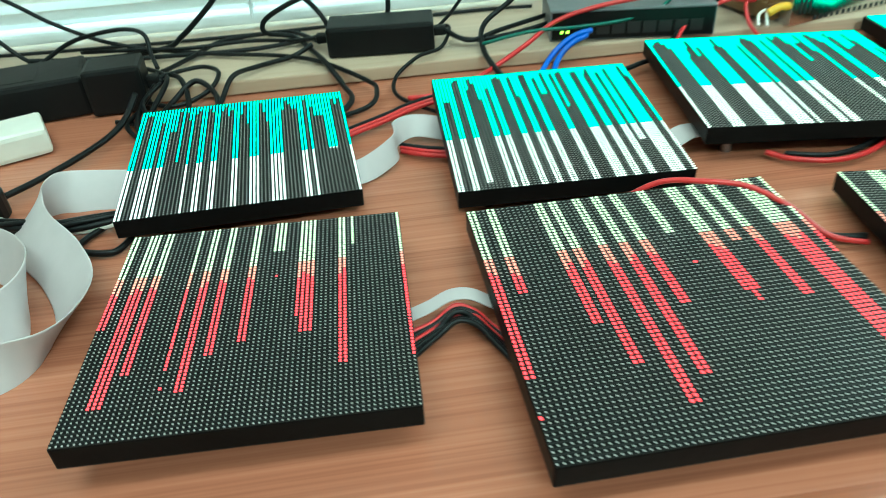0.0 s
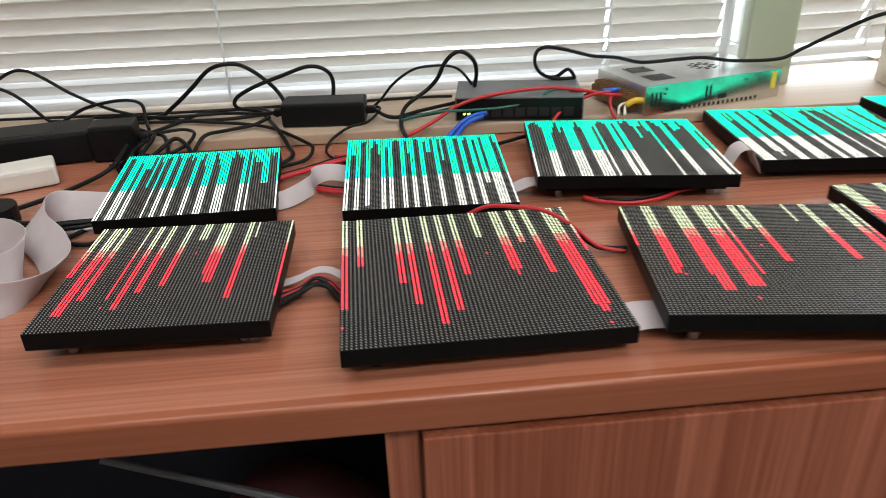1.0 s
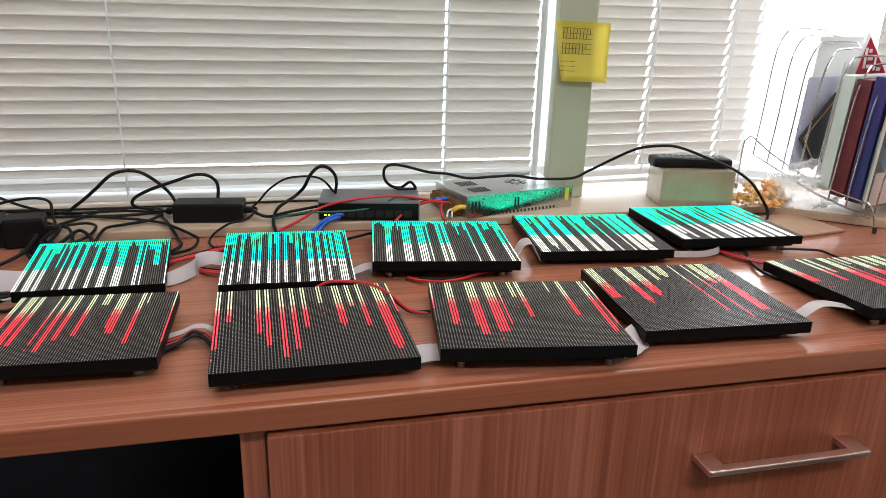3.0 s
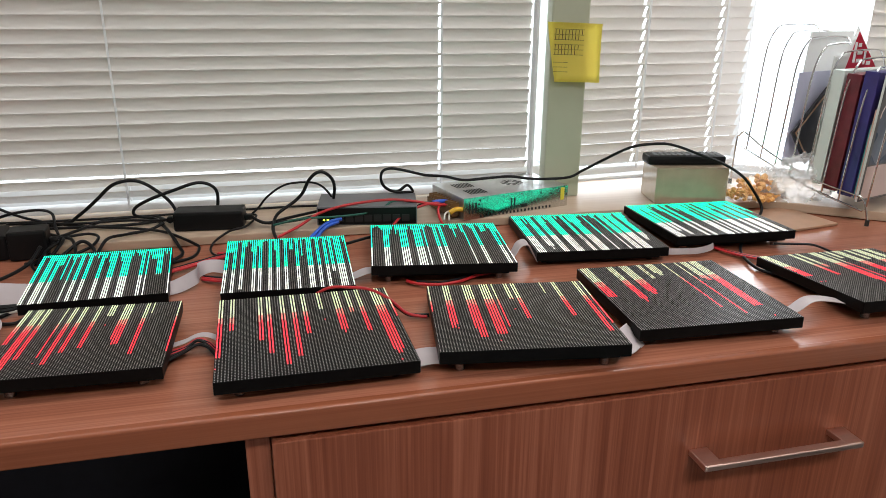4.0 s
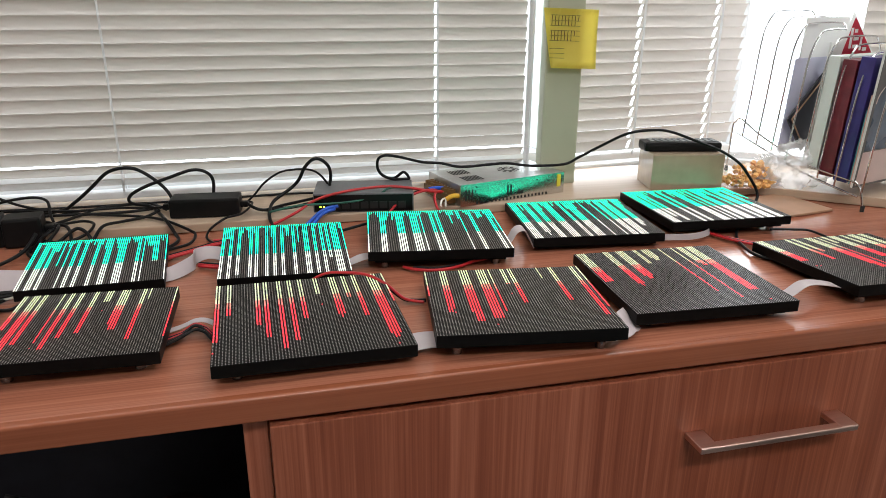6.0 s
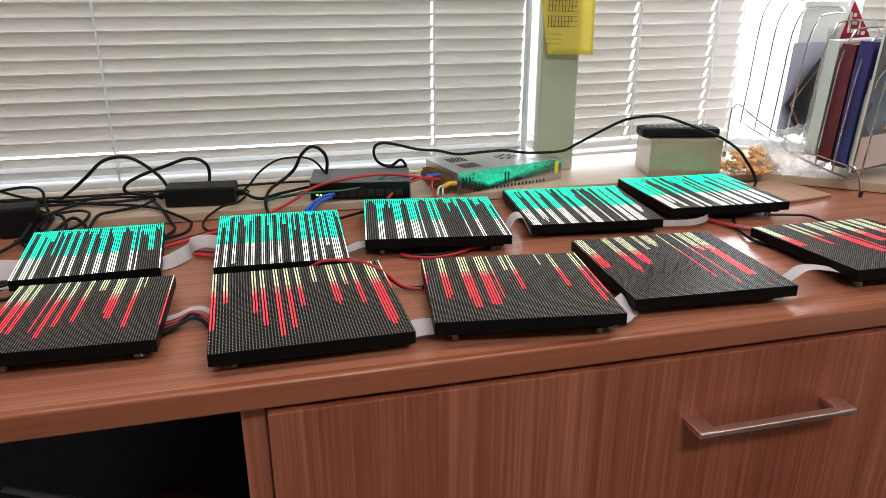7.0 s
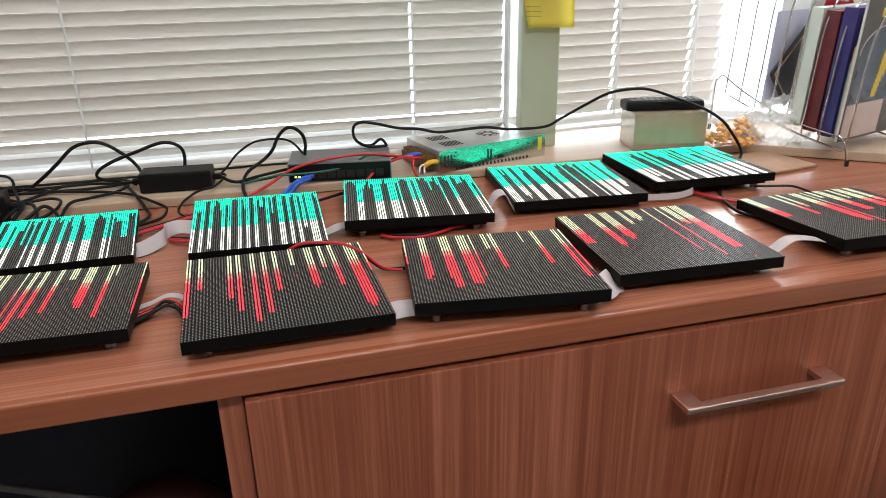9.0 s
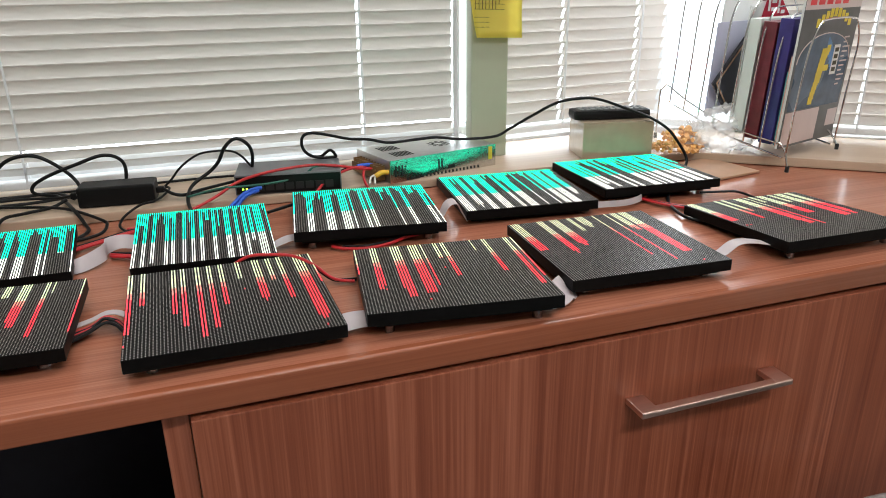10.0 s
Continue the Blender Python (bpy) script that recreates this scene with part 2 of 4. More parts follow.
def spline(pts, steps=8, closed=False):
    """Catmull-Rom through the points."""
    pts = [Vector(p) for p in pts]
    n = len(pts)
    out = []
    for i in range(n - 1):
        p0, p1, p2, p3 = pts[max(i - 1, 0)], pts[i], pts[i + 1], pts[min(i + 2, n - 1)]
        for k in range(steps):
            t = k / steps
            out.append(0.5 * (2 * p1 + (p2 - p0) * t + (2 * p0 - 5 * p1 + 4 * p2 - p3) * t * t + (3 * p1 - p0 - 3 * p2 + p3) * t ** 3))
    out.append(pts[-1])
    return out


def tube(bm, pts, r, sides=8, steps=8):
    path = spline(pts, steps)
    rings = []
    side = None
    for i, p in enumerate(path):
        d = (path[min(i + 1, len(path) - 1)] - path[max(i - 1, 0)]).normalized()
        if side is None:
            side = d.orthogonal().normalized()
        side = (side - d * side.dot(d)).normalized()
        up = d.cross(side)
        rings.append([bm.verts.new(p + (side * math.cos(a) + up * math.sin(a)) * r) for a in [2 * math.pi * k / sides for k in range(sides)]])
    for u, v in zip(rings, rings[1:]):
        for k in range(sides):
            bm.faces.new((u[k], u[(k + 1) % sides], v[(k + 1) % sides], v[k]))
    bm.faces.new(list(reversed(rings[0])))
    bm.faces.new(rings[-1])


def mesh_of(name, bm, mat, smooth=False):
    me = bpy.data.meshes.new(name)
    bmesh.ops.recalc_face_normals(bm, faces=bm.faces)
    bm.to_mesh(me)
    bm.free()
    me.materials.append(mat)
    if smooth:
        me.polygons.foreach_set("use_smooth", [True] * len(me.polygons))
    return me


def part(name, bm, mat, parent, label="", smooth=False):
    ob = new(name, mesh_of(name, bm, mat, smooth))
    ob.parent = parent
    return tagged(ob, label) if label else ob


def thing(name, matrix, label, category, group="", kind=""):
    ob = new(name)
    ob.matrix_world = matrix
    return tagged(ob, label, category, group, kind)


def solid(name, bm, mat, label, category, group="", kind="", matrix=None, smooth=False):
    ob = new(name, mesh_of(name, bm, mat, smooth))
    if matrix is not None:
        ob.matrix_world = matrix
    return tagged(ob, label, category, group, kind)


def one_box(*dims, bevel=0.0):
    bm = bmesh.new()
    box(bm, *dims, bevel=bevel)
    return bm


def cable(name, pts, r, mat, label, group="loose cables", sides=8):
    bm = bmesh.new()
    tube(bm, pts, r, sides)
    return solid(name, bm, mat, label, "cable", group, smooth=True)


def ribbon(name, pts, across, width, label, wires=16):
    """Flat cable: many small round wires side by side, swept along the points."""
    bm = bmesh.new()
    path = spline(pts, 8)
    across = Vector(across).normalized()
    rows = []
    n = wires * 2 + 1
    for i, p in enumerate(path):
        d = (path[min(i + 1, len(path) - 1)] - path[max(i - 1, 0)]).normalized()
        side = (across - d * across.dot(d)).normalized()
        up = d.cross(side)
        top = [bm.verts.new(p + side * width * (k / (n - 1) - 0.5) + up * (0.00055 if k % 2 else 0.00015)) for k in range(n)]
        low = [bm.verts.new(p + side * width * (k / (n - 1) - 0.5) - up * (0.00055 if k % 2 else 0.00015)) for k in range(n)]
        rows.append(top + low[::-1])
    m = len(rows[0])
    for u, v in zip(rows, rows[1:]):
        for k in range(m):
            bm.faces.new((u[k], u[(k + 1) % m], v[(k + 1) % m], v[k]))
    bm.faces.new(rows[0][::-1])
    bm.faces.new(rows[-1])
    return solid(name, bm, RIBBON, label, "ribbon cable", "ribbon cables", smooth=True)


DESK = 0.755
SILL = 0.769

# ---------------------------------------------------------------- setting
bm = bmesh.new()
box(bm, -3.2, 3.2, -3.2, 3.0, -0.1, 0.0)
solid("floor", bm, CARPET, "dark grey office carpet", "floor", kind="structure")
bm = bmesh.new()
box(bm, -3.2, 3.2, -3.2, 1.05, 2.7, 2.8)
solid("ceiling", bm, CEILING, "off-white office ceiling", "ceiling", kind="structure")
for nm, d in (("wall_west", (-3.2, -3.0, -3.2, 1.0, 0, 2.7)), ("wall_south", (-3.0, 3.0, -3.2, -3.0, 0, 2.7)), ("wall_east", (3.0, 3.2, -3.2, 1.0, 0, 2.7))):
    solid(nm, one_box(*d), WALL, "cream painted office wall", "wall", kind="structure")

# window wall: parapet, head and piers
WY = 0.86
T2 = math.radians(6)
WALL2 = Matrix.Translation((0.645, WY, 0)) @ Matrix.Rotation(T2, 4, 'Z')
T3 = math.radians(-38)
WALL3 = Matrix.Translation((1.27 + 0.616 * 0.03, 0.635 + 0.788 * 0.03, 0)) @ Matrix.Rotation(T3, 4, 'Z')
bm = bmesh.new()
box(bm, -3.0, 0.645, WY, WY + 0.15, 0, SILL - 0.02)
box(bm, -3.0, 0.645, WY, WY + 0.15, 2.30, 2.7)
box(bm, -3.0, -1.25, WY, WY + 0.15, SILL - 0.02, 2.30)
solid("wall_north", bm, WALL, "cream painted wall below and above the window", "wall", kind="structure")
bm = bmesh.new()
for z0, z1 in ((0, SILL - 0.02), (2.30, 2.7)):
    box(bm, 0.0, 0.40, 0, 0.15, z0, z1)
solid("wall_north_east", bm, WALL, "cream painted wall round the second window", "wall", kind="structure", matrix=WALL2)
bm = bmesh.new()
for z0, z1 in ((0, SILL - 0.02), (2.30, 2.7)):
    box(bm, -0.36, 2.6, 0, 0.15, z0, z1)
box(bm, 1.0, 2.6, 0, 0.15, SILL - 0.02, 2.30)
solid("wall_corner", bm, WALL, "cream painted angled wall round the third window", "wall", kind="structure", matrix=WALL3)


def window(name, length, m, label, sashes, rail, edge=0.009):
    """A fixed window: white frame, mullions, panes."""
    top = thing(name, m, label, "window", kind="structure")
    bm = bmesh.new()
    box(bm, 0, length, 0.005, 0.07, SILL - 0.015, SILL + rail, 0.003)
    box(bm, 0, length, -0.012, 0.06, SILL - 0.016, SILL + 0.006, 0.002)
    box(bm, 0, length, 0.005, 0.07, 2.24, 2.295, 0.004)
    part("window_frame", bm, FRAME, top, "white painted frame")
    step = length / sashes
    for k in range(sashes + 1):
        bm = bmesh.new()
        half = 0.02 if 0 < k < sashes else edge
        x = min(max(k * step, half), length - half)
        box(bm, x - half, x + half, 0.008, 0.068, SILL + rail + 0.001, 2.239, 0.003)
        part("mullion", bm, FRAME, top)
    for k in range(sashes):
        bm = bmesh.new()
        box(bm, k * step + 0.021, (k + 1) * step - 0.021, 0.035, 0.039, SILL + rail + 0.002, 2.238)
        p = part("pane", bm, GLASS, top)
        p.visible_shadow = False
    return top


window("window_1", 1.894, Matrix.Translation((-1.25, WY, 0)), "wide white framed office window behind closed blinds", 1, 0.034)
window("window_2", 0.36, WALL2, "white framed window behind half closed blinds", 1, 0.009)
window("window_3", 1.30, WALL3 @ Matrix.Translation((-0.33, 0, 0)), "white framed corner window in bright daylight", 2, 0.02)

bm = bmesh.new()
box(bm, 0.579, 0.647, 0.745, 0.772, SILL + 0.0005, 2.699, 0.003)
solid("window_post", bm, PILLAR, "pale green painted post between the windows", "post", kind="structure")
bm = bmesh.new()
box(bm, 0.5640, 0.5690, 0.775, 0.797, SILL + 0.0005, 2.699, 0.002)
solid("window_jamb", bm, FRAME, "narrow white window jamb beside the post", "jamb", kind="structure")

bm = bmesh.new()
box(bm, 0.200, 0.262, -0.030, -0.012, SILL + 0.0005, SILL + 0.006, 0.0015)
box(bm, 0.236, 0.250, -0.046, -0.016, SILL + 0.006, SILL + 0.012, 0.002)
rod(bm, (0.243, -0.028, SILL + 0.010), (0.268, -0.040, SILL + 0.020), 0.0032, 10)
solid("window_latch", bm, STEEL, "small grey metal latch at the foot of the window", "window latch", matrix=WALL2)

# sill boards
bm = bmesh.new()
box(bm, -1.6, 1.02, 0.645, WY - 0.001, DESK + 0.0005, SILL, 0.002)
solid("window_sill", bm, SILL_WOOD, "pale beige wooden sill board behind the desk", "sill", kind="structure")
bm = bmesh.new()
box(bm, -0.28, 1.2, -0.215, -0.001, DESK + 0.0005, SILL + 0.002, 0.002)
solid("corner_sill", bm, SILL_WOOD, "pale beige wooden sill board along the angled wall", "sill", kind="structure", matrix=WALL3)

# bright hazy daylight far outside the windows
bm = bmesh.new()
ring = []
for k in range(25):
    a = math.radians(-45 + k * 9)
    p = (0.5 + 14 * math.cos(a), 0.5 + 14 * math.sin(a))
    ring.append((bm.verts.new((*p, -6)), bm.verts.new((*p, 12))))
for u, v in zip(ring, ring[1:]):
    bm.faces.new((u[0], v[0], v[1], u[1]))
solid("backdrop", bm, DAYLIGHT, "bright hazy daylight outside the windows", "backdrop", kind="structure")

# ---------------------------------------------------------------- blinds


def slat_mesh(length, width, tilt, holes, hollow=0.0022):
    """A curved slat, two skins, with oblong holes where the cords run through."""
    bm = bmesh.new()
    c, s = math.cos(tilt), math.sin(tilt)
    n = 8
    xs = sorted([0.0, length] + [h + d for h in holes for d in (-0.0028, 0.0028)])
    skins = []
    for drop in (0.0, -0.0004):
        grid = []
        for x in xs:
            prof = [(width * (k / n - 0.5), hollow * (1 - (2 * k / n - 1) ** 2) + drop) for k in range(n + 1)]
            grid.append([bm.verts.new((x, a * c - b * s, a * s + b * c)) for a, b in prof])
        skins.append(grid)
        for i in range(len(xs) - 1):
            mid = (xs[i] + xs[i + 1]) / 2
            cut = any(abs(mid - h) < 0.001 for h in holes)
            for k in range(n):
                if not (cut and 1 <= k <= 6):
                    bm.faces.new((grid[i][k], grid[i + 1][k], grid[i + 1][k + 1], grid[i][k + 1]))
    top, low = skins
    for i in range(len(xs) - 1):
        for k in (0, n):
            bm.faces.new((top[i][k], top[i + 1][k], low[i + 1][k], low[i][k]))
    return mesh_of("slat", bm, SLAT, True)


def blind(m, length, bottom, cords, holes, tilt, label, slack=()):
    pitch = 0.0208
    top = thing("venetian_blind", m, label, "window blind", "venetian blinds")
    me = slat_mesh(length, 0.025, math.radians(tilt), holes)
    # the lowest slats hang slack on the rail and stand further open
    loose = [slat_mesh(length, 0.025, math.radians(a), holes) for a in slack]
    z = bottom + 0.018
    while z < 2.23:
        ob = new("slat", loose.pop(0) if loose else me)
        ob.parent = top
        ob.location = (0, 0, z)
        ob.rotation_euler = (math.radians(R.uniform(-2.5, 2.5)), 0, math.radians(R.uniform(-0.06, 0.06)))
        z += pitch
    part("bottom_rail", one_box(0, length, -0.012, 0.012, bottom - 0.008, bottom + 0.004, bevel=0.003), FRAME, top)
    part("head_rail", one_box(0, length, -0.014, 0.014, 2.235, 2.27, bevel=0.002), FRAME, top)
    for x in cords:
        bm = bmesh.new()
        for y in (-0.0135, 0.0135):
            rod(bm, (x, y, bottom), (x, y, 2.24), 0.0013, 6)
        rod(bm, (x + 0.002, -0.0145, bottom), (x + 0.002, -0.0145, 2.24), 0.0006, 6)
        part("ladder_cord", bm, FRAME, top)
    return top


blind(Matrix.Translation((-1.24, 0.80, 0)), 1.803, 0.7844, (0.06, 0.586, 1.112, 1.638), (1.638,), -66, "cream slatted venetian blind, closed, in front of the wide window", (-38, -46, -62))
blind(WALL2 @ Matrix.Translation((0.012, -0.052, 0)), 0.372, 0.802, (0.131, 0.305), (0.131, 0.305), -65, "white venetian blind with daylight glowing between the slats")
blind(WALL3 @ Matrix.Translation((-0.115, -0.03, 0)), 0.95, 0.792, (0.165, 0.55, 0.85), (0.165, 0.55, 0.85), -67, "white venetian blind, closed, on the angled wall")

# ---------------------------------------------------------------- desk and cabinet
desk = thing("desk", Matrix.Identity(4), "brown wood laminate office credenza with an open knee space", "desk")
part("top_core", one_box(-1.6, 1.75, 0.1560, 0.855, DESK - 0.0262, DESK - 0.0005), WOOD_TOP, desk)


def nosing(x0, x1, y0, y1, z0, z1, top, low, steps=6):
    """A straight edge band whose outer upper and lower corners are rounded."""
    bm = bmesh.new()
    prof = [(y1, z1), (y1, z0)]
    prof += [(y0 + low - low * math.sin(a), z0 + low - low * math.cos(a)) for a in [math.pi / 2 * k / steps for k in range(steps + 1)]]
    prof += [(y0 + top - top * math.cos(a), z1 - top + top * math.sin(a)) for a in [math.pi / 2 * k / steps for k in range(steps + 1)]]
    ends = [[bm.verts.new((x, y, z)) for y, z in prof] for x in (x0, x1)]
    n = len(prof)
    for k in range(n):
        f = bm.faces.new((ends[0][k], ends[0][(k + 1) % n], ends[1][(k + 1) % n], ends[1][k]))
        f.smooth = 2 <= k < n - 1
    bm.faces.new(ends[0])
    bm.faces.new(ends[1][::-1])
    return bm


part("edge_band", nosing(-1.6, 1.75, 0.1465, 0.1559, DESK - 0.0262, DESK - 0.0005, 0.0034, 0.0022), WOOD_EDGE, desk, "rounded glossy edge band")
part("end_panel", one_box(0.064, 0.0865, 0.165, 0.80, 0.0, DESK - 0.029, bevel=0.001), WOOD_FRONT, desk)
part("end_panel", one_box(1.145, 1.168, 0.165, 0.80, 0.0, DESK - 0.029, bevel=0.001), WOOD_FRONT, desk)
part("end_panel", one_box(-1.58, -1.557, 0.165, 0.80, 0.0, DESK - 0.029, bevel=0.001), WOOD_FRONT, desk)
# back panel coloured near-black: the knee space's shade is in its material
part("shaded_back_panel", one_box(-1.556, 1.75, 0.81, 0.828, 0.0, DESK - 0.029), BOOK_DARK_SHADE, desk)
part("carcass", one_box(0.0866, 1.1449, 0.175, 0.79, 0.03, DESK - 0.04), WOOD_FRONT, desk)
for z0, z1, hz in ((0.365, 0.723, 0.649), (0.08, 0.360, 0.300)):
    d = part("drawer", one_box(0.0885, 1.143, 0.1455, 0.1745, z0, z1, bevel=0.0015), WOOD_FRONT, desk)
    bm = bmesh.new()
    box(bm, 0.5225, 0.7155, 0.113, 0.124, hz - 0.0062, hz, 0.0012)
    for x0, x1 in ((0.521, 0.543), (0.695, 0.717)):
        box(bm, x0, x1, 0.1135, 0.1453, hz - 0.0066, hz + 0.0004, 0.0012)
    part("handle", bm, NICKEL, d, "brushed metal bar handle")

# ---------------------------------------------------------------- LED panels


def falling(seed, density):
    """How many of 128 rows are lit in each of 64 columns: groups of columns fall down from a far panel onto the near one."""
    r = random.Random(seed)
    reach = [0] * 64
    c = r.randint(0, 1)
    while c < 64:
        w = r.choice((1, 2, 2, 2, 2, 3, 4))
        long = r.random() < density
        length = r.choice((r.randint(92, 106), r.randint(100, 116), r.randint(70, 88), r.randint(106, 121))) if long else r.randint(14, 62)
        step = r.choice((0, 0, 3, 5, 8))
        for k in range(c, min(c + w, 64)):
            reach[k] = length - (step if k in (c, c + w - 1) and w > 2 and r.random() < 0.6 else 0)
        c += w
        gap = r.choice((1, 2, 2, 3, 4, 5))
        for k in range(c, min(c + gap, 64)):
            reach[k] = r.choice((2, 3, 5, 9, 16))
        c += gap
    return reach


def pattern(seed, front, density):
    """Rows 0 (far edge) to 63: which LEDs of which column are lit, and in what colour."""
    reach = falling(seed, density)
    state = [[0] * 64 for _ in range(64)]
    r = random.Random(seed + 500)
    for c in range(64):
        for row in range(64):
            if front:
                if 64 + row < reach[c]:
                    state[row][c] = 3 if row < 17 else 5 if row < 21 + (c * 7 + seed) % 3 else 4
            elif row < reach[c]:
                state[row][c] = 1 if row < 38 else 2
        # a few single specks left over where a column has passed
        if front and reach[c] > 70 and r.random() < 0.10:
            row = min(63, reach[c] - 64 + r.randint(3, 10))
            state[row][c] = 4
    return state


def led_mesh(name, cells, size, mat):
    pitch = size / 64
    lit = mat is not LED_OFF
    hu, hv, top = (pitch * 0.25, pitch * 0.29, 0.0) if lit else (pitch * 0.17, pitch * 0.15, -0.00015)
    verts, faces = [], []
    for col, row in cells:
        x, y = (col + 0.5) * pitch - size / 2, size / 2 - (row + 0.5) * pitch
        b = len(verts)
        for z, g in ((-0.0004, 1.0), (top, 0.85)):
            verts += [(x - hu * g, y - hv * g, z), (x + hu * g, y - hv * g, z), (x + hu * g, y + hv * g, z), (x - hu * g, y + hv * g, z)]
        faces += [(b + 4, b + 5, b + 6, b + 7)] + [(b + k, b + (k + 1) % 4, b + 4 + (k + 1) % 4, b + 4 + k) for k in range(4)]
    me = bpy.data.meshes.new(name)
    me.from_pydata(verts, [], faces)
    me.materials.append(mat)
    return me


def led_panel(size, x, y, z, yaw, pitch, roll, seed, front, density, label):
    m = Matrix.Translation((x, y, z)) @ Matrix.Rotation(yaw, 4, 'Z') @ Matrix.Rotation(pitch, 4, 'X') @ Matrix.Rotation(-roll, 4, 'Y')
    top = thing("led_panel", m, label, "LED panel", "LED matrix panels")
    h = size / 2
    bm = bmesh.new()
    box(bm, -h, h, -h, h, -0.0135, -0.0004, 0.0011)
    part("housing", bm, HOUSING, top)
    bm = bmesh.new()
    p = size / 64
    for k in range(65):
        y0 = -h + k * p
        box(bm, -h + 0.0003, h - 0.0003, max(y0 - p * 0.11, -h + 0.0002), min(y0 + p * 0.11, h - 0.0002), -0.0007, -0.0002)
    part("mask_rib", bm, MASK, top)
    bm = bmesh.new()
    box(bm, -h + 0.009, h - 0.009, -h + 0.009, h - 0.009, -0.0185, -0.0136, 0.0008)
    part("rear_frame", bm, HOUSING, top)
    state = pattern(seed, front, density)
    kinds = (("unlit_led", LED_OFF, "dull grey unlit dots"), ("cyan_led", LED_CYAN, "glowing turquoise dots"), ("white_led", LED_WHITE, "glowing white dots"),
             ("pale_led", LED_PALE, "glowing pale yellow dots"), ("red_led", LED_RED, "glowing red dots"), ("pink_led", LED_PINK, "glowing pink dots"))
    for k, (nm, mat, lab) in enumerate(kinds):
        cells = [(c, r) for r in range(64) for c in range(64) if state[r][c] == k]
        if cells:
            ob = new(nm, led_mesh(nm, cells, size, mat))
            ob.parent = top
            tagged(ob, lab, kind="stuff")
    inv = m.inverted()
    for sx in (-1, 1):
        for sy in (-1, 1):
            a = Vector((sx * (h - 0.022), sy * (h - 0.018), -0.0137))
            w = m @ a
            foot = inv @ Vector((w.x, w.y, DESK + 0.0002))
            bm = bmesh.new()
            rod(bm, a, foot, 0.0040, 14)
            rod(bm, a + (foot - a) * 0.5, foot, 0.0052, 14)
            part("magnet_foot", bm, FOOT, top, "small metal foot", smooth=False)
    return top


FAR, NEAR = "black square LED panel with turquoise and white lit columns", "black square LED panel with pale yellow and red lit columns"
led_panel(0.16, -0.0854, 0.291, 0.7805, -0.0129, 0.0, -0.015, 31, True, 0.76, "small " + NEAR)
led_panel(0.16, -0.1111, 0.4844, 0.7789, 0.075, 0.028, -0.025, 31, False, 0.76, "small " + FAR)
led_panel(0.16, 0.117, 0.4651, 0.7833, -0.0168, 0.08, -0.012, 21, False, 0.80, "small " + FAR)
led_panel(0.192, 0.1346, 0.2662, 0.7782, 0.0242, 0.0024, -0.0139, 21, True, 0.80, NEAR)
led_panel(0.192, 0.3284, 0.5089, 0.7802, -0.1312, -0.02, -0.0062, 15, False, 0.82, FAR)
led_panel(0.192, 0.3602, 0.2537, 0.7795, -0.149, -0.044, 0.0069, 15, True, 0.82, NEAR)
led_panel(0.192, 0.5614, 0.531, 0.7750, -0.1144, -0.02, 0.0063, 17, False, 0.82, FAR)
led_panel(0.192, 0.5738, 0.2756, 0.7768, -0.0587, -0.0111, 0.0061, 17, True, 0.82, NEAR)
led_panel(0.192, 0.7773, 0.5431, 0.7791, -0.0694, -0.03, 0.0052, 24, False, 0.80, FAR)
led_panel(0.192, 0.8477, 0.2789, 0.7770, -0.0113, -0.0611, -0.0047, 24, True, 0.80, NEAR)

# ---------------------------------------------------------------- power supply, switch, adapters
psu = thing("power_supply", Matrix.Translation((0.4013, 0.640, SILL + 0.0005)) @ Matrix.Rotation(math.atan2(0.051, 0.2), 4, 'Z'), "silver metal switching power supply with vent slots", "power supply")
bm = bmesh.new()
box(bm, 0.0, 0.207, 0.0, 0.112, 0.0, 0.036, 0.0008)
part("case", bm, ALU, psu)
part("side_plate", one_box(0.0, 0.207, -0.0012, -0.0001, 0.0, 0.0365, bevel=0.0003), STEEL, psu)
bm = bmesh.new()
for x in (0.009, 0.015, 0.021, 0.090, 0.096):
    box(bm, x, x + 0.0022, -0.002, -0.0011, 0.010, 0.027)
box(bm, 0.110, 0.122, -0.002, -0.0011, 0.009, 0.0145)
for k in range(20):
    box(bm, 0.030 + k * 0.0073, 0.0325 + k * 0.0073, -0.002, -0.0011, 0.0015, 0.0055)
for x, z in ((0.030, 0.030), (0.150, 0.029), (0.172, 0.026), (0.028, 0.024)):
    rod(bm, (x, -0.0022, z), (x, -0.0010, z), 0.0014, 10)
part("vent_slot", bm, SLOT, psu)
bm = bmesh.new()
for y0 in (0.02, 0.065):
    vb = bmesh.new()
    for k in range(7):
        box(vb, 0.025 + k * 0.005, 0.0275 + k * 0.005, y0, y0 + 0.028, 0.0359, 0.0364)
    part("top_vent", vb, SLOT, psu)
for k in range(10):
    a = 2 * math.pi * k / 10
    for r in (0.010, 0.017):
        box(bm, 0.13 + r * math.cos(a) - 0.003, 0.13 + r * math.cos(a) + 0.003, 0.06 + r * math.sin(a) - 0.0012, 0.06 + r * math.sin(a) + 0.0012, 0.0359, 0.0364)
part("fan_grille", bm, SLOT, psu)
bm = bmesh.new()
box(bm, -0.016, -0.0012, 0.012, 0.100, 0.004, 0.020, 0.001)
for k in range(9):
    box(bm, -0.0165, -0.0012, 0.014 + k * 0.0095, 0.0155 + k * 0.0095, 0.0202, 0.027)
part("terminal_block", bm, BRONZE, psu, "brown screw terminal strip")
part("sticker", one_box(0.192, 0.199, -0.0022, -0.0012, 0.012, 0.0335), YELLOW, psu, "small yellow sticker")

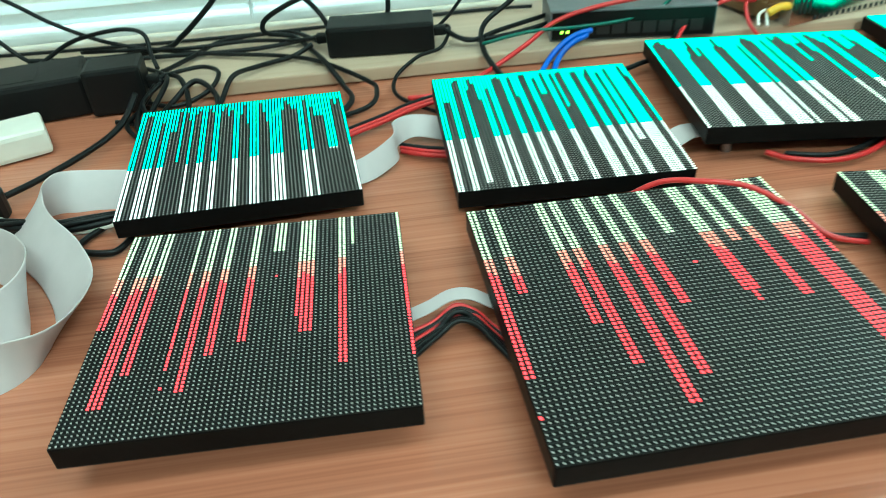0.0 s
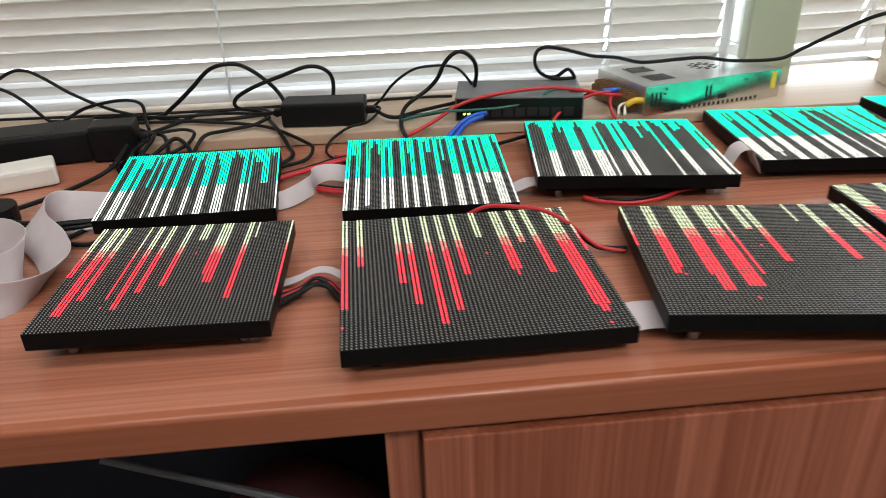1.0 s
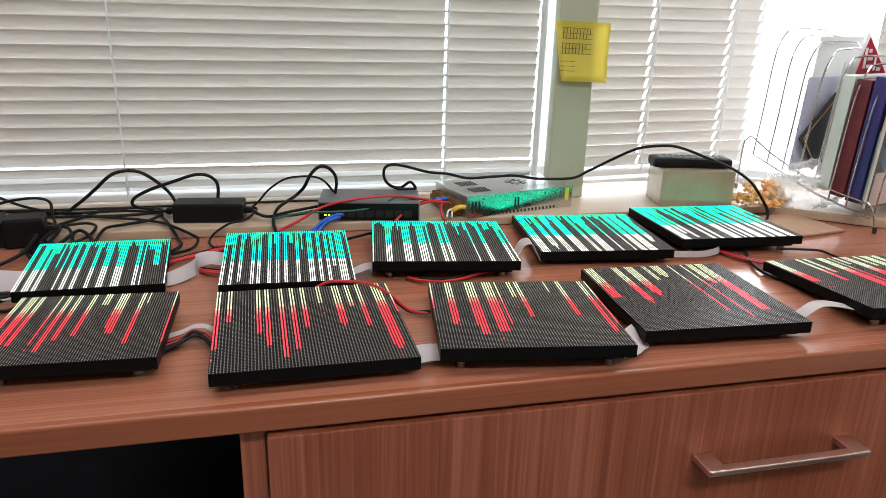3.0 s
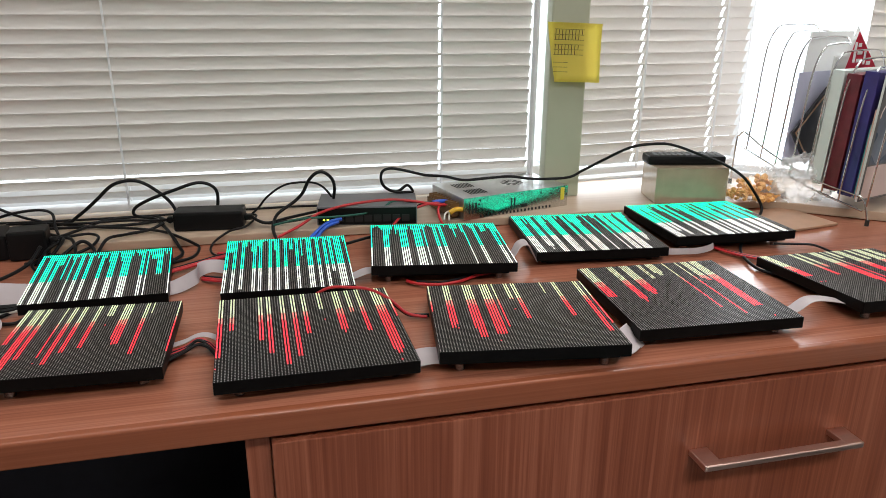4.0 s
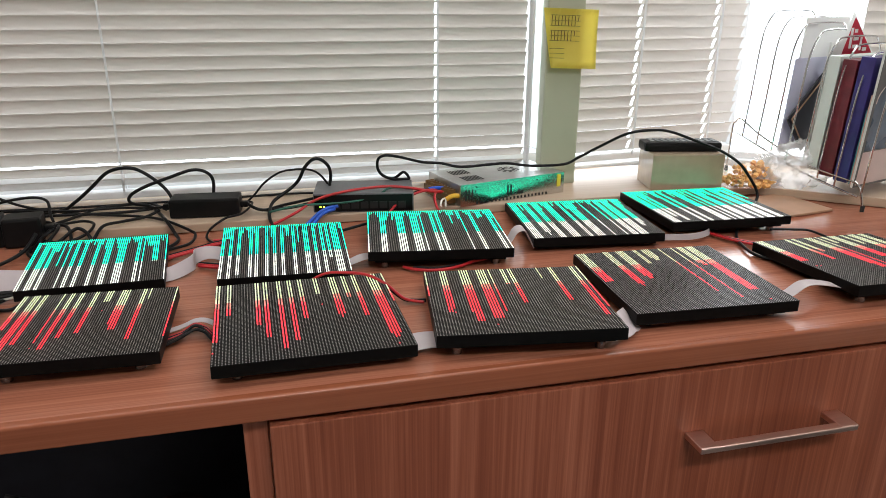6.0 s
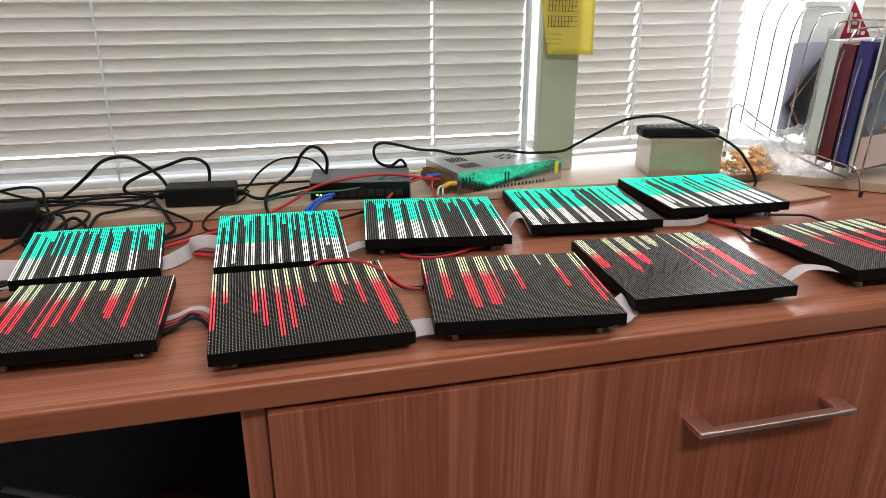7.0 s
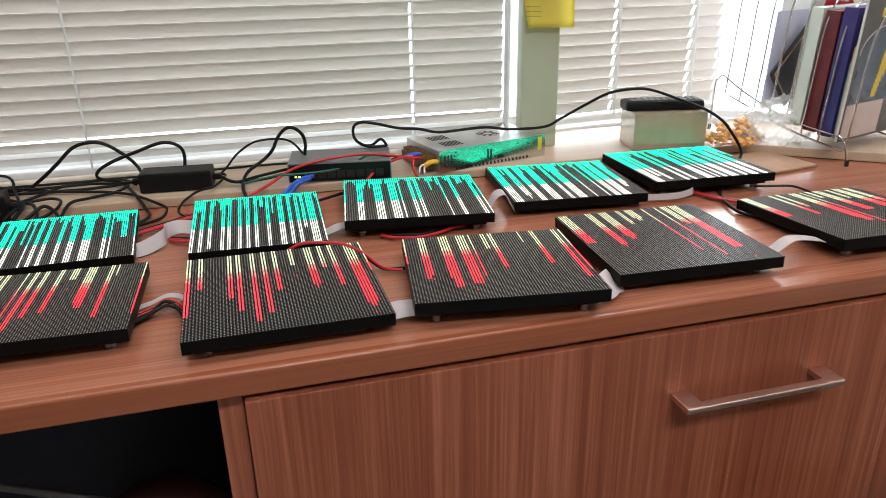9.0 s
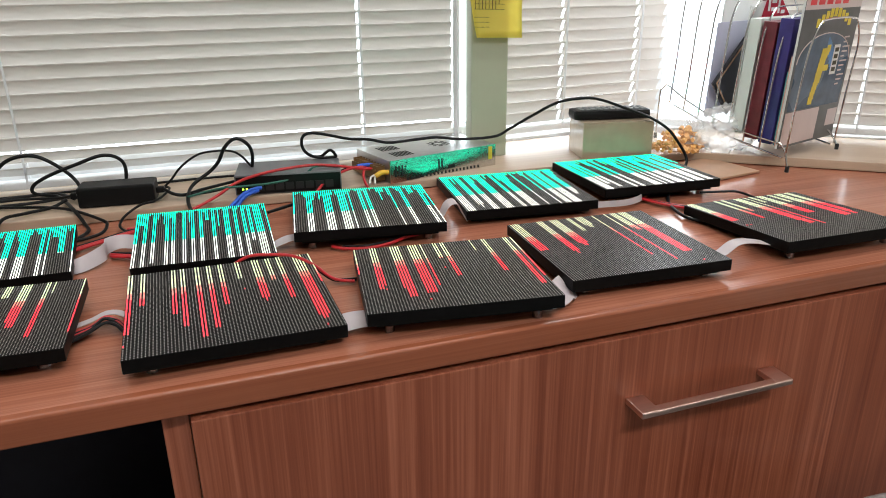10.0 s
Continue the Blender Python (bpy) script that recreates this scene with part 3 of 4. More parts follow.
sw = thing("network_switch", Matrix.Translation((0.168, 0.662, SILL + 0.0005)) @ Matrix.Rotation(-0.16, 4, 'Z'), "dark grey network switch with a row of sockets", "network switch")
part("case", one_box(0, 0.158, 0, 0.085, 0, 0.030, bevel=0.0015), GREY_METAL, sw)
part("front_plate", one_box(0.002, 0.156, -0.0012, -0.0002, 0.002, 0.028), BLACK, sw)
for k in range(8):
    part("socket", one_box(0.030 + k * 0.0148, 0.042 + k * 0.0148, -0.0022, -0.0013, 0.006, 0.017), SLOT, sw)
for x in (0.010, 0.0155):
    part("status_light", one_box(x, x + 0.0028, -0.0024, -0.0013, 0.0085, 0.0105), GREEN_GLOW, sw, "small glowing yellow green light")

ad = thing("power_adapter", Matrix.Translation((-0.048, 0.676, SILL + 0.0005)) @ Matrix.Rotation(-0.09, 4, 'Z'), "black oblong power adapter lying on the sill", "power adapter")
part("case", one_box(0, 0.104, 0, 0.045, 0.0, 0.029, bevel=0.0035), BLACK, ad)
part("strain_relief", one_box(-0.012, 0.0005, 0.016, 0.026, 0.010, 0.019, bevel=0.002), BLACK, ad)
part("strain_relief", one_box(0.1035, 0.116, 0.016, 0.026, 0.010, 0.019, bevel=0.002), BLACK, ad)

ad = thing("power_brick", Matrix.Translation((-0.42, 0.600, DESK + 0.0004)) @ Matrix.Rotation(0.22, 4, 'Z'), "large black power brick on the desk", "power adapter")
part("case", one_box(0, 0.16, 0, 0.065, 0.0, 0.036, bevel=0.004), BLACK, ad)
part("label_plate", one_box(0.03, 0.12, 0.012, 0.052, 0.0361, 0.0364), BLACK, ad)
ad = thing("plug_adapter", Matrix.Translation((-0.262, 0.625, DESK + 0.0004)) @ Matrix.Rotation(0.1, 4, 'Z'), "black plug-in power supply standing by the brick", "power adapter")
part("case", one_box(0, 0.05, 0, 0.04, 0.0, 0.042, bevel=0.004), BLACK, ad)
part("cable_neck", one_box(0.0495, 0.062, 0.014, 0.026, 0.014, 0.026, bevel=0.003), BLACK, ad)
ad = thing("plug_strip_end", Matrix.Translation((-0.348, 0.530, DESK + 0.0004)) @ Matrix.Rotation(0.42, 4, 'Z'), "off-white plastic connector block on the desk", "connector")
part("case", one_box(0, 0.078, 0, 0.045, 0.0, 0.022, bevel=0.004), WHITE_PLASTIC, ad)
bm = bmesh.new()
rod(bm, (-0.300, 0.462, DESK + 0.001), (-0.300, 0.462, DESK + 0.018), 0.022, 24)
solid("ferrite_plug", bm, BLACK, "round black plug lying on the desk", "plug", smooth=False)

# ---------------------------------------------------------------- cables
Z = SILL + 0.005
BK = "black power cable looping over the sill"
cable("power_cable", [(-0.34, 0.72, 0.782), (-0.28, 0.735, 0.773), (-0.216, 0.74, 0.775), (-0.193, 0.74, 0.787), (-0.166, 0.74, 0.809), (-0.138, 0.74, 0.833), (-0.108, 0.74, 0.838), (-0.085, 0.74, 0.828), (-0.058, 0.735, 0.804), (-0.045, 0.71, 0.787), (-0.055, 0.694, 0.784)], 0.0027, CABLE, BK)
cable("power_cable", [(0.012, 0.722, 0.772), (0.017, 0.73, 0.81), (0.008, 0.73, 0.827), (-0.014, 0.73, 0.832), (-0.048, 0.73, 0.822), (-0.086, 0.73, 0.809), (-0.109, 0.73, 0.796), (-0.109, 0.73, 0.784), (-0.083, 0.735, 0.776), (-0.066, 0.70, 0.774), (-0.050, 0.65, 0.776), (-0.036, 0.622, 0.764), (-0.030, 0.590, 0.760), (-0.060, 0.545, 0.7585)], 0.0026, CABLE, BK)
cable("power_cable", [(-0.50, 0.73, 0.774), (-0.45, 0.735, 0.800), (-0.39, 0.74, 0.838), (-0.364, 0.74, 0.843), (-0.343, 0.74, 0.832), (-0.316, 0.74, 0.812), (-0.282, 0.74, 0.793), (-0.256, 0.74, 0.783), (-0.224, 0.74, 0.775), (-0.165, 0.714, 0.774), (-0.091, 0.686, 0.774), (-0.052, 0.656, 0.774), (-0.014, 0.617, 0.768), (-0.006, 0.603, 0.764), (-0.014, 0.578, 0.760), (-0.05, 0.560, 0.7585), (-0.09, 0.545, 0.7585)], 0.0022, CABLE, BK)
cable("power_cable", [(-0.36, 0.70, 0.774), (-0.33, 0.71, 0.780), (-0.299, 0.72, 0.795), (-0.271, 0.72, 0.802), (-0.241, 0.72, 0.804), (-0.225, 0.72, 0.797), (-0.221, 0.71, 0.781), (-0.213, 0.69, 0.773)], 0.0022, CABLE, BK)
cable("power_cable", [(-0.48, 0.72, 0.80), (-0.43, 0.73, 0.832), (-0.394, 0.73, 0.824), (-0.371, 0.73, 0.808), (-0.350, 0.728, 0.785), (-0.331, 0.722, 0.776), (-0.29, 0.70, 0.774)], 0.0022, CABLE, "thin black cable arching beside the brick")
cable("power_cable", [(-0.234, 0.651, 0.774), (-0.207, 0.674, 0.774), (-0.182, 0.711, 0.774), (-0.161, 0.746, 0.774), (-0.123, 0.759, 0.774), (-0.086, 0.757, 0.774), (-0.056, 0.71, 0.776)], 0.0024, CABLE, BK)
cable("power_cable", [(-0.152, 0.582, 0.760), (-0.145, 0.612, 0.764), (-0.135, 0.640, 0.776), (-0.115, 0.664, 0.774), (-0.083, 0.682, 0.774), (-0.062, 0.688, 0.782)], 0.0024, CABLE, BK)
cable("power_cable", [(-0.20, 0.645, 0.776), (-0.213, 0.669, 0.774), (-0.186, 0.653, 0.775), (-0.174, 0.615, 0.764), (-0.178, 0.589, 0.760), (-0.21, 0.592, 0.759), (-0.235, 0.60, 0.760)], 0.0024, CABLE, BK)
cable("power_cable", [(-0.20, 0.588, 0.760), (-0.189, 0.624, 0.764), (-0.169, 0.640, 0.775), (-0.150, 0.622, 0.766), (-0.146, 0.582, 0.759)], 0.0026, CABLE, BK)
cable("power_cable", [(-0.45, 0.775, Z), (-0.2, 0.768, Z - 0.002), (0.0, 0.772, Z - 0.002), (0.12, 0.776, Z - 0.002), (0.175, 0.765, Z)], 0.0020, CABLE, "thin black cable along the back of the sill")
cable("power_cable", [(-0.48, 0.68, Z), (-0.36, 0.70, Z), (-0.25, 0.72, Z), (-0.12, 0.715, Z), (-0.02, 0.745, Z), (0.06, 0.735, Z)], 0.0024, CABLE, BK)
cable("power_cable", [(0.066, 0.690, 0.784), (0.089, 0.674, 0.776), (0.134, 0.678, 0.776), (0.182, 0.692, 0.780)], 0.0026, CABLE, BK)
cable("power_cable", [(0.066, 0.686, 0.786), (0.089, 0.666, 0.778), (0.125, 0.688, 0.778), (0.184, 0.716, 0.780)], 0.0024, CABLE, BK)
cable("power_cable", [(0.150, 0.560, 0.762), (0.121, 0.566, 0.764), (0.106, 0.60, 0.768), (0.100, 0.65, 0.774), (0.108, 0.69, 0.784), (0.136, 0.70, 0.801), (0.150, 0.70, 0.815), (0.160, 0.70, 0.834), (0.173, 0.70, 0.846), (0.185, 0.70, 0.846), (0.197, 0.70, 0.835), (0.201, 0.705, 0.819), (0.199, 0.71, 0.800)], 0.0027, CABLE, "thick black cable arching up behind the panels")
cable("power_cable", [(0.062, 0.72, 0.774), (0.078, 0.72, 0.788), (0.095, 0.72, 0.807), (0.12, 0.72, 0.823), (0.145, 0.72, 0.827), (0.17, 0.72, 0.825), (0.185, 0.72, 0.816), (0.197, 0.72, 0.800)], 0.0018, CABLE, "thin black cable arching to the switch")
cable("supply_wire", [(0.02, 0.585, 0.760), (0.06, 0.585, 0.762), (0.100, 0.612, 0.768), (0.14, 0.640, 0.778), (0.17, 0.655, 0.791), (0.206, 0.655, 0.801), (0.249, 0.655, 0.806), (0.287, 0.655, 0.807), (0.325, 0.655, 0.802), (0.36, 0.660, 0.793), (0.39, 0.675, 0.786)], 0.0023, RED_WIRE, "red supply wire running over the switch to the power supply")
cable("supply_wire", [(0.10, 0.655, 0.777), (0.145, 0.65, 0.786), (0.193, 0.65, 0.786), (0.236, 0.65, 0.788), (0.27, 0.65, 0.796), (0.292, 0.655, 0.805), (0.34, 0.665, 0.797), (0.388, 0.685, 0.788)], 0.0018, GREEN_WIRE, "dark green wire across the switch front")
cable("network_cable", [(0.135, 0.585, 0.760), (0.158, 0.628, 0.764), (0.174, 0.638, 0.775), (0.189, 0.643, 0.781), (0.205, 0.648, 0.782)], 0.0028, BLUE_WIRE, "blue network cable plugged into the switch")
cable("network_cable", [(0.150, 0.585, 0.760), (0.166, 0.625, 0.764), (0.180, 0.634, 0.775), (0.20, 0.645, 0.779)], 0.0028, BLUE_WIRE, "blue network cable plugged into the switch")
cable("power_cable", [(0.300, 0.735, 0.801), (0.310, 0.725, 0.803), (0.324, 0.72, 0.813), (0.333, 0.72, 0.803), (0.328, 0.72, 0.801), (0.306, 0.72, 0.802), (0.288, 0.72, 0.810), (0.280, 0.72, 0.823), (0.282, 0.72, 0.838), (0.295, 0.72, 0.843), (0.318, 0.72, 0.839), (0.355, 0.72, 0.829), (0.389, 0.72, 0.825), (0.423, 0.72, 0.817), (0.472, 0.72, 0.8185), (0.507, 0.72, 0.819), (0.551, 0.72, 0.8125), (0.613, 0.72, 0.812), (0.640, 0.715, 0.825), (0.672, 0.70, 0.846), (0.706, 0.67, 0.872), (0.750, 0.66, 0.878), (0.784, 0.66, 0.873), (0.832, 0.657, 0.856), (0.872, 0.640, 0.840), (0.896, 0.620, 0.822), (0.912, 0.610, 0.800), (0.926, 0.603, 0.776), (0.922, 0.594, 0.763), (0.900, 0.580, 0.7595), (0.868, 0.566, 0.7595)], 0.0025, CABLE, "long black cable draped over the power supply and the box")
for k, (y, mat, lab) in enumerate(((0.0, RED_WIRE, "red supply wire"), (0.006, CABLE, "black supply wire"))):
    cable("supply_wire", [(0.262, 0.600 + y, 0.762), (0.283, 0.628 + y, 0.772), (0.302, 0.645 + y, 0.783), (0.331, 0.652 + y, 0.794), (0.356, 0.660 + y, 0.796), (0.392, 0.688 + y, 0.787)], 0.0021, mat, lab + " from the power supply to the panels")
cable("supply_wire", [(0.372, 0.615, 0.760), (0.362, 0.640, 0.774), (0.366, 0.662, 0.790), (0.391, 0.675, 0.788)], 0.0020, RED_WIRE, "short red wire bent up to the power supply")
cable("supply_wire", [(0.375, 0.632, 0.774), (0.380, 0.645, 0.784), (0.395, 0.652, 0.788)], 0.0016, WHITE_WIRE, "short white wire at the power supply")
cable("supply_wire", [(0.368, 0.636, 0.774), (0.374, 0.648, 0.782), (0.394, 0.656, 0.784)], 0.0016, WHITE_WIRE, "short white wire at the power supply")
cable("wire_splice", [(0.378, 0.640, 0.784), (0.388, 0.640, 0.789), (0.399, 0.642, 0.788)], 0.0040, YELLOW_WIRE, "yellow wrapped wire splice at the power supply")
cable("supply_wire", [(0.355, 0.665, 0.796), (0.372, 0.672, 0.795), (0.392, 0.690, 0.789)], 0.0034, BLUE_WIRE, "blue wires at the power supply terminals")

cable("power_cable", [(-0.205, 0.648, 0.778), (-0.185, 0.668, 0.776), (-0.165, 0.672, 0.776), (-0.150, 0.655, 0.775), (-0.158, 0.630, 0.768), (-0.185, 0.618, 0.762), (-0.212, 0.626, 0.764)], 0.0022, CABLE, BK)
cable("power_cable", [(-0.40, 0.665, 0.776), (-0.34, 0.690, 0.775), (-0.28, 0.698, 0.775), (-0.235, 0.690, 0.776), (-0.205, 0.668, 0.775), (-0.195, 0.640, 0.776), (-0.205, 0.600, 0.764)], 0.0024, CABLE, BK)
cable("power_cable", [(-0.30, 0.750, 0.776), (-0.24, 0.735, 0.778), (-0.19, 0.728, 0.777), (-0.13, 0.735, 0.776), (-0.08, 0.720, 0.777), (-0.058, 0.705, 0.782)], 0.0021, CABLE, BK)
cable("power_cable", [(-0.215, 0.610, 0.764), (-0.222, 0.585, 0.762), (-0.205, 0.560, 0.760), (-0.200, 0.580, 0.766), (-0.212, 0.612, 0.770), (-0.200, 0.640, 0.776)], 0.0021, CABLE, BK)
cable("power_cable", [(0.058, 0.695, 0.785), (0.075, 0.705, 0.780), (0.060, 0.655, 0.778), (0.035, 0.640, 0.776), (0.012, 0.622, 0.764), (0.015, 0.585, 0.760), (0.060, 0.535, 0.7585)], 0.0018, CABLE, BK)
cable("power_cable", [(0.205, 0.585, 0.762), (0.225, 0.592, 0.764), (0.245, 0.600, 0.765), (0.262, 0.598, 0.763)], 0.0024, CABLE, "black cable between two panels")

# panel to panel links
ribbon("ribbon_cable", [(-0.012, 0.288, 0.762), (0.004, 0.293, 0.764), (0.017, 0.296, 0.768), (0.028, 0.295, 0.768), (0.038, 0.290, 0.765), (0.046, 0.286, 0.762)], (0.05, 1, 0), 0.010, "pale grey ribbon cable arched between two panels")
for k, (off, mat, lab) in enumerate(((0.0, RED_WIRE, "red wire"), (-0.006, CABLE, "black wire"), (-0.011, CABLE, "black wire"), (0.005, CABLE, "black wire"), (0.009, RED_WIRE, "red wire"), (-0.003, CABLE, "black wire"))):
    cable("link_wire", [(-0.010, 0.268 + off, 0.761), (0.006, 0.276 + off * 0.6, 0.763), (0.018, 0.281 + off * 0.5, 0.765 + 0.001 * k), (0.028, 0.279 + off * 0.6, 0.765), (0.034, 0.270 + off * 0.7, 0.763), (0.043, 0.256 + off, 0.760)], 0.0016, mat, lab + " linking two panels", "link wires")
ribbon("ribbon_cable", [(-0.036, 0.455, 0.762), (-0.020, 0.458, 0.764), (0.000, 0.476, 0.768), (0.004, 0.500, 0.769), (0.020, 0.510, 0.769), (0.045, 0.505, 0.765)], (0, 0.6, 0.8), 0.018, "pale grey ribbon cable folded between two panels")
for off, mat in ((0.0, RED_WIRE), (0.006, CABLE), (-0.006, RED_WIRE)):
    cable("link_wire", [(-0.045, 0.520 + off, 0.761), (-0.02, 0.534 + off, 0.762), (0.0, 0.545 + off, 0.763), (0.02, 0.56 + off, 0.763), (0.05, 0.575 + off, 0.763)], 0.0019, mat, "thin wire linking two panels", "link wires")
    cable("link_wire", [(0.006, 0.494 + off, 0.759), (0.024, 0.482 + off, 0.760), (0.046, 0.474 + off, 0.760)], 0.0019, mat, "thin wire linking two panels", "link wires")
ribbon("ribbon_cable", [(0.190, 0.44, 0.762), (0.203, 0.445, 0.765), (0.220, 0.455, 0.766), (0.240, 0.462, 0.762)], (0.1, 1, 0), 0.021, "pale grey ribbon cable between two panels")
cable("supply_wire", [(0.135, 0.368, 0.768), (0.160, 0.362, 0.783), (0.184, 0.352, 0.786), (0.208, 0.344, 0.784), (0.228, 0.330, 0.776), (0.246, 0.312, 0.764), (0.268, 0.305, 0.760)], 0.0018, RED_WIRE, "red supply wire over the corner of a panel")
cable("supply_wire", [(0.140, 0.378, 0.762), (0.21, 0.358, 0.772), (0.230, 0.336, 0.770), (0.248, 0.318, 0.760), (0.272, 0.312, 0.759)], 0.0024, CABLE, "black supply wire beside the red one")
cable("supply_wire", [(0.266, 0.422, 0.7600), (0.278, 0.409, 0.7600), (0.306, 0.400, 0.7600), (0.335, 0.406, 0.7600), (0.361, 0.421, 0.7600), (0.380, 0.426, 0.7600)], 0.0021, RED_WIRE, "red supply wire under the edge of a panel")
cable("supply_wire", [(0.278, 0.417, 0.7600), (0.306, 0.408, 0.7600), (0.335, 0.414, 0.7600), (0.361, 0.429, 0.7600), (0.380, 0.434, 0.7600)], 0.0020, CABLE, "black supply wire under the edge of a panel")
ribbon("ribbon_cable", [(0.222, 0.200, 0.762), (0.236, 0.203, 0.7635), (0.250, 0.205, 0.7635), (0.268, 0.205, 0.762)], (0, 1, 0.12), 0.030, "pale ribbon cable between two front panels")
ribbon("ribbon_cable", [(0.436, 0.180, 0.763), (0.452, 0.182, 0.764), (0.463, 0.190, 0.766), (0.478, 0.205, 0.763)], (0.3, 1, 0.25), 0.030, "pale ribbon cable between two front panels")
ribbon("ribbon_cable", [(0.656, 0.212, 0.763), (0.676, 0.208, 0.771), (0.702, 0.214, 0.779), (0.730, 0.216, 0.776), (0.765, 0.220, 0.766)], (0.05, 1, 0), 0.017, "pale ribbon cable arched between two front panels")
ribbon("ribbon_cable", [(0.408, 0.448, 0.762), (0.420, 0.452, 0.774), (0.431, 0.456, 0.786), (0.443, 0.459, 0.787), (0.451, 0.460, 0.776), (0.458, 0.460, 0.762)], (0.15, 1, 0), 0.026, "pale grey ribbon cable standing up between two panels")
ribbon("ribbon_cable", [(0.640, 0.452, 0.762), (0.668, 0.442, 0.763), (0.700, 0.436, 0.764), (0.730, 0.446, 0.765), (0.742, 0.470, 0.764), (0.730, 0.49, 0.762)], (0, 0.35, 1), 0.009, "grey ribbon cable bent below a panel")
for k in range(3):
    cable("link_wire", [(0.735, 0.47 - 0.004 * k, 0.760), (0.752, 0.43 - 0.005 * k, 0.760), (0.775, 0.40 - 0.005 * k, 0.760), (0.80, 0.372 - 0.004 * k, 0.761)], 0.0020, RED_WIRE if k != 1 else CABLE, "thin supply wire between two panels", "link wires")
cable("link_wire", [(0.85, 0.50, 0.763), (0.80, 0.47, 0.760), (0.765, 0.425, 0.759), (0.748, 0.375, 0.759), (0.752, 0.345, 0.759), (0.785, 0.335, 0.760)], 0.0022, CABLE, "black wire curving between two panels", "link wires")
cable("link_wire", [(0.83, 0.44, 0.764), (0.86, 0.425, 0.766), (0.88, 0.415, 0.766), (0.895, 0.39, 0.761), (0.90, 0.37, 0.761)], 0.0018, CABLE, "black wire curving between two panels", "link wires")

# big loose ribbon and wire bundle beside the smallest panels
ribbon("ribbon_cable", [(-0.185, 0.462, 0.762), (-0.215, 0.466, 0.763), (-0.240, 0.462, 0.766), (-0.252, 0.440, 0.769), (-0.240, 0.408, 0.770), (-0.212, 0.372, 0.768), (-0.195, 0.335, 0.766), (-0.203, 0.296, 0.764), (-0.235, 0.276, 0.762), (-0.30, 0.262, 0.758)], (0.6, 0.5, 0.6), 0.036, "loose pale grey ribbon cable curling on the desk")
ribbon("ribbon_cable", [(-0.30, 0.300, 0.765), (-0.250, 0.302, 0.768), (-0.222, 0.322, 0.772), (-0.226, 0.356, 0.774), (-0.255, 0.385, 0.774), (-0.30, 0.40, 0.770)], (0.1, 0.5, 0.8), 0.034, "loose pale grey ribbon cable in a loop")
for k in range(6):
    a = 2 * math.pi * k / 6
    dy, dz = 0.004 * math.cos(a), 0.004 * math.sin(a)
    cable("bundle_wire", [(-0.34, 0.452 + dy, 0.763 + dz), (-0.29, 0.444 - dy, 0.763 + dz), (-0.25, 0.430 + dz, 0.763 + dy), (-0.215, 0.426 + dy, 0.763 - dz), (-0.175, 0.436 - dz, 0.762)], 0.0022, CABLE if k != 2 else WHITE_WIRE, "black wires bundled beside a panel", "wire bundle")
cable("link_wire", [(-0.20, 0.43, 0.759), (-0.215, 0.405, 0.758), (-0.19, 0.395, 0.758), (-0.18, 0.41, 0.759)], 0.0022, CABLE, "small loop of black wire", "wire bundle")
cable("power_cable", [(-0.33, 0.452, 0.765), (-0.29, 0.475, 0.763), (-0.25, 0.53, 0.762), (-0.225, 0.575, 0.766), (-0.215, 0.61, 0.78)], 0.0026, CABLE, BK)
cable("power_cable", [(-0.205, 0.64, 0.775), (-0.215, 0.60, 0.764), (-0.205, 0.565, 0.760), (-0.18, 0.555, 0.759), (-0.14, 0.57, 0.759)], 0.0026, CABLE, BK)

# ---------------------------------------------------------------- box, remote, note, bag, card
bx = thing("cardboard_box", Matrix.Translation((0.758, 0.668, SILL + 0.0006)) @ Matrix.Rotation(-0.20, 4, 'Z'), "small plain cardboard box on the sill", "box")
part("body", one_box(0, 0.128, 0, 0.078, 0, 0.0625, bevel=0.0012), CARD, bx)
part("lid_flap", one_box(0.0005, 0.1275, 0.0005, 0.0775, 0.0626, 0.0636, bevel=0.0003), CARD, bx)
rm = thing("remote_control", Matrix.Translation((0.752, 0.690, SILL + 0.0645)) @ Matrix.Rotation(-0.20, 4, 'Z'), "black remote control lying on the cardboard box", "remote control")
bm = bmesh.new()
box(bm, 0, 0.140, 0, 0.042, 0.0, 0.017, 0.006)
part("body", bm, BLACK, rm)
for i in range(11):
    for j in range(3):
        part("key", one_box(0.012 + i * 0.0112, 0.0195 + i * 0.0112, 0.007 + j * 0.0105, 0.0135 + j * 0.0105, 0.0168, 0.0184, bevel=0.0006), KEY_GREY, rm)

nt_m = Matrix.Translation((0.566, 0.742, 0.978)) @ Matrix.Rotation(math.radians(2), 4, 'Y')
note = thing("sticky_note", nt_m, "yellow sticky note with faint handwriting on the post", "sticky note")
bm = bmesh.new()
g = []
for i in range(11):
    row = []
    for j in range(9):
        u, v = i / 10, j / 8
        curl = 0.010 * (1 - v) ** 2 + 0.004 * (u - 0.5) ** 2
        row.append(bm.verts.new((u * 0.100 + (1 - u) * (1 - v) * 0.017, -curl, v * 0.097)))
    g.append(row)
for i in range(10):
    for j in range(8):
        bm.faces.new((g[i][j], g[i + 1][j], g[i + 1][j + 1], g[i][j + 1]))
bmesh.ops.solidify(bm, geom=bm.faces[:], thickness=0.0004)
part("sheet", bm, NOTE, note, smooth=True)


def on_note(u, v):
    return -(0.010 * (1 - v) ** 2 + 0.004 * (u - 0.5) ** 2) - 0.0008


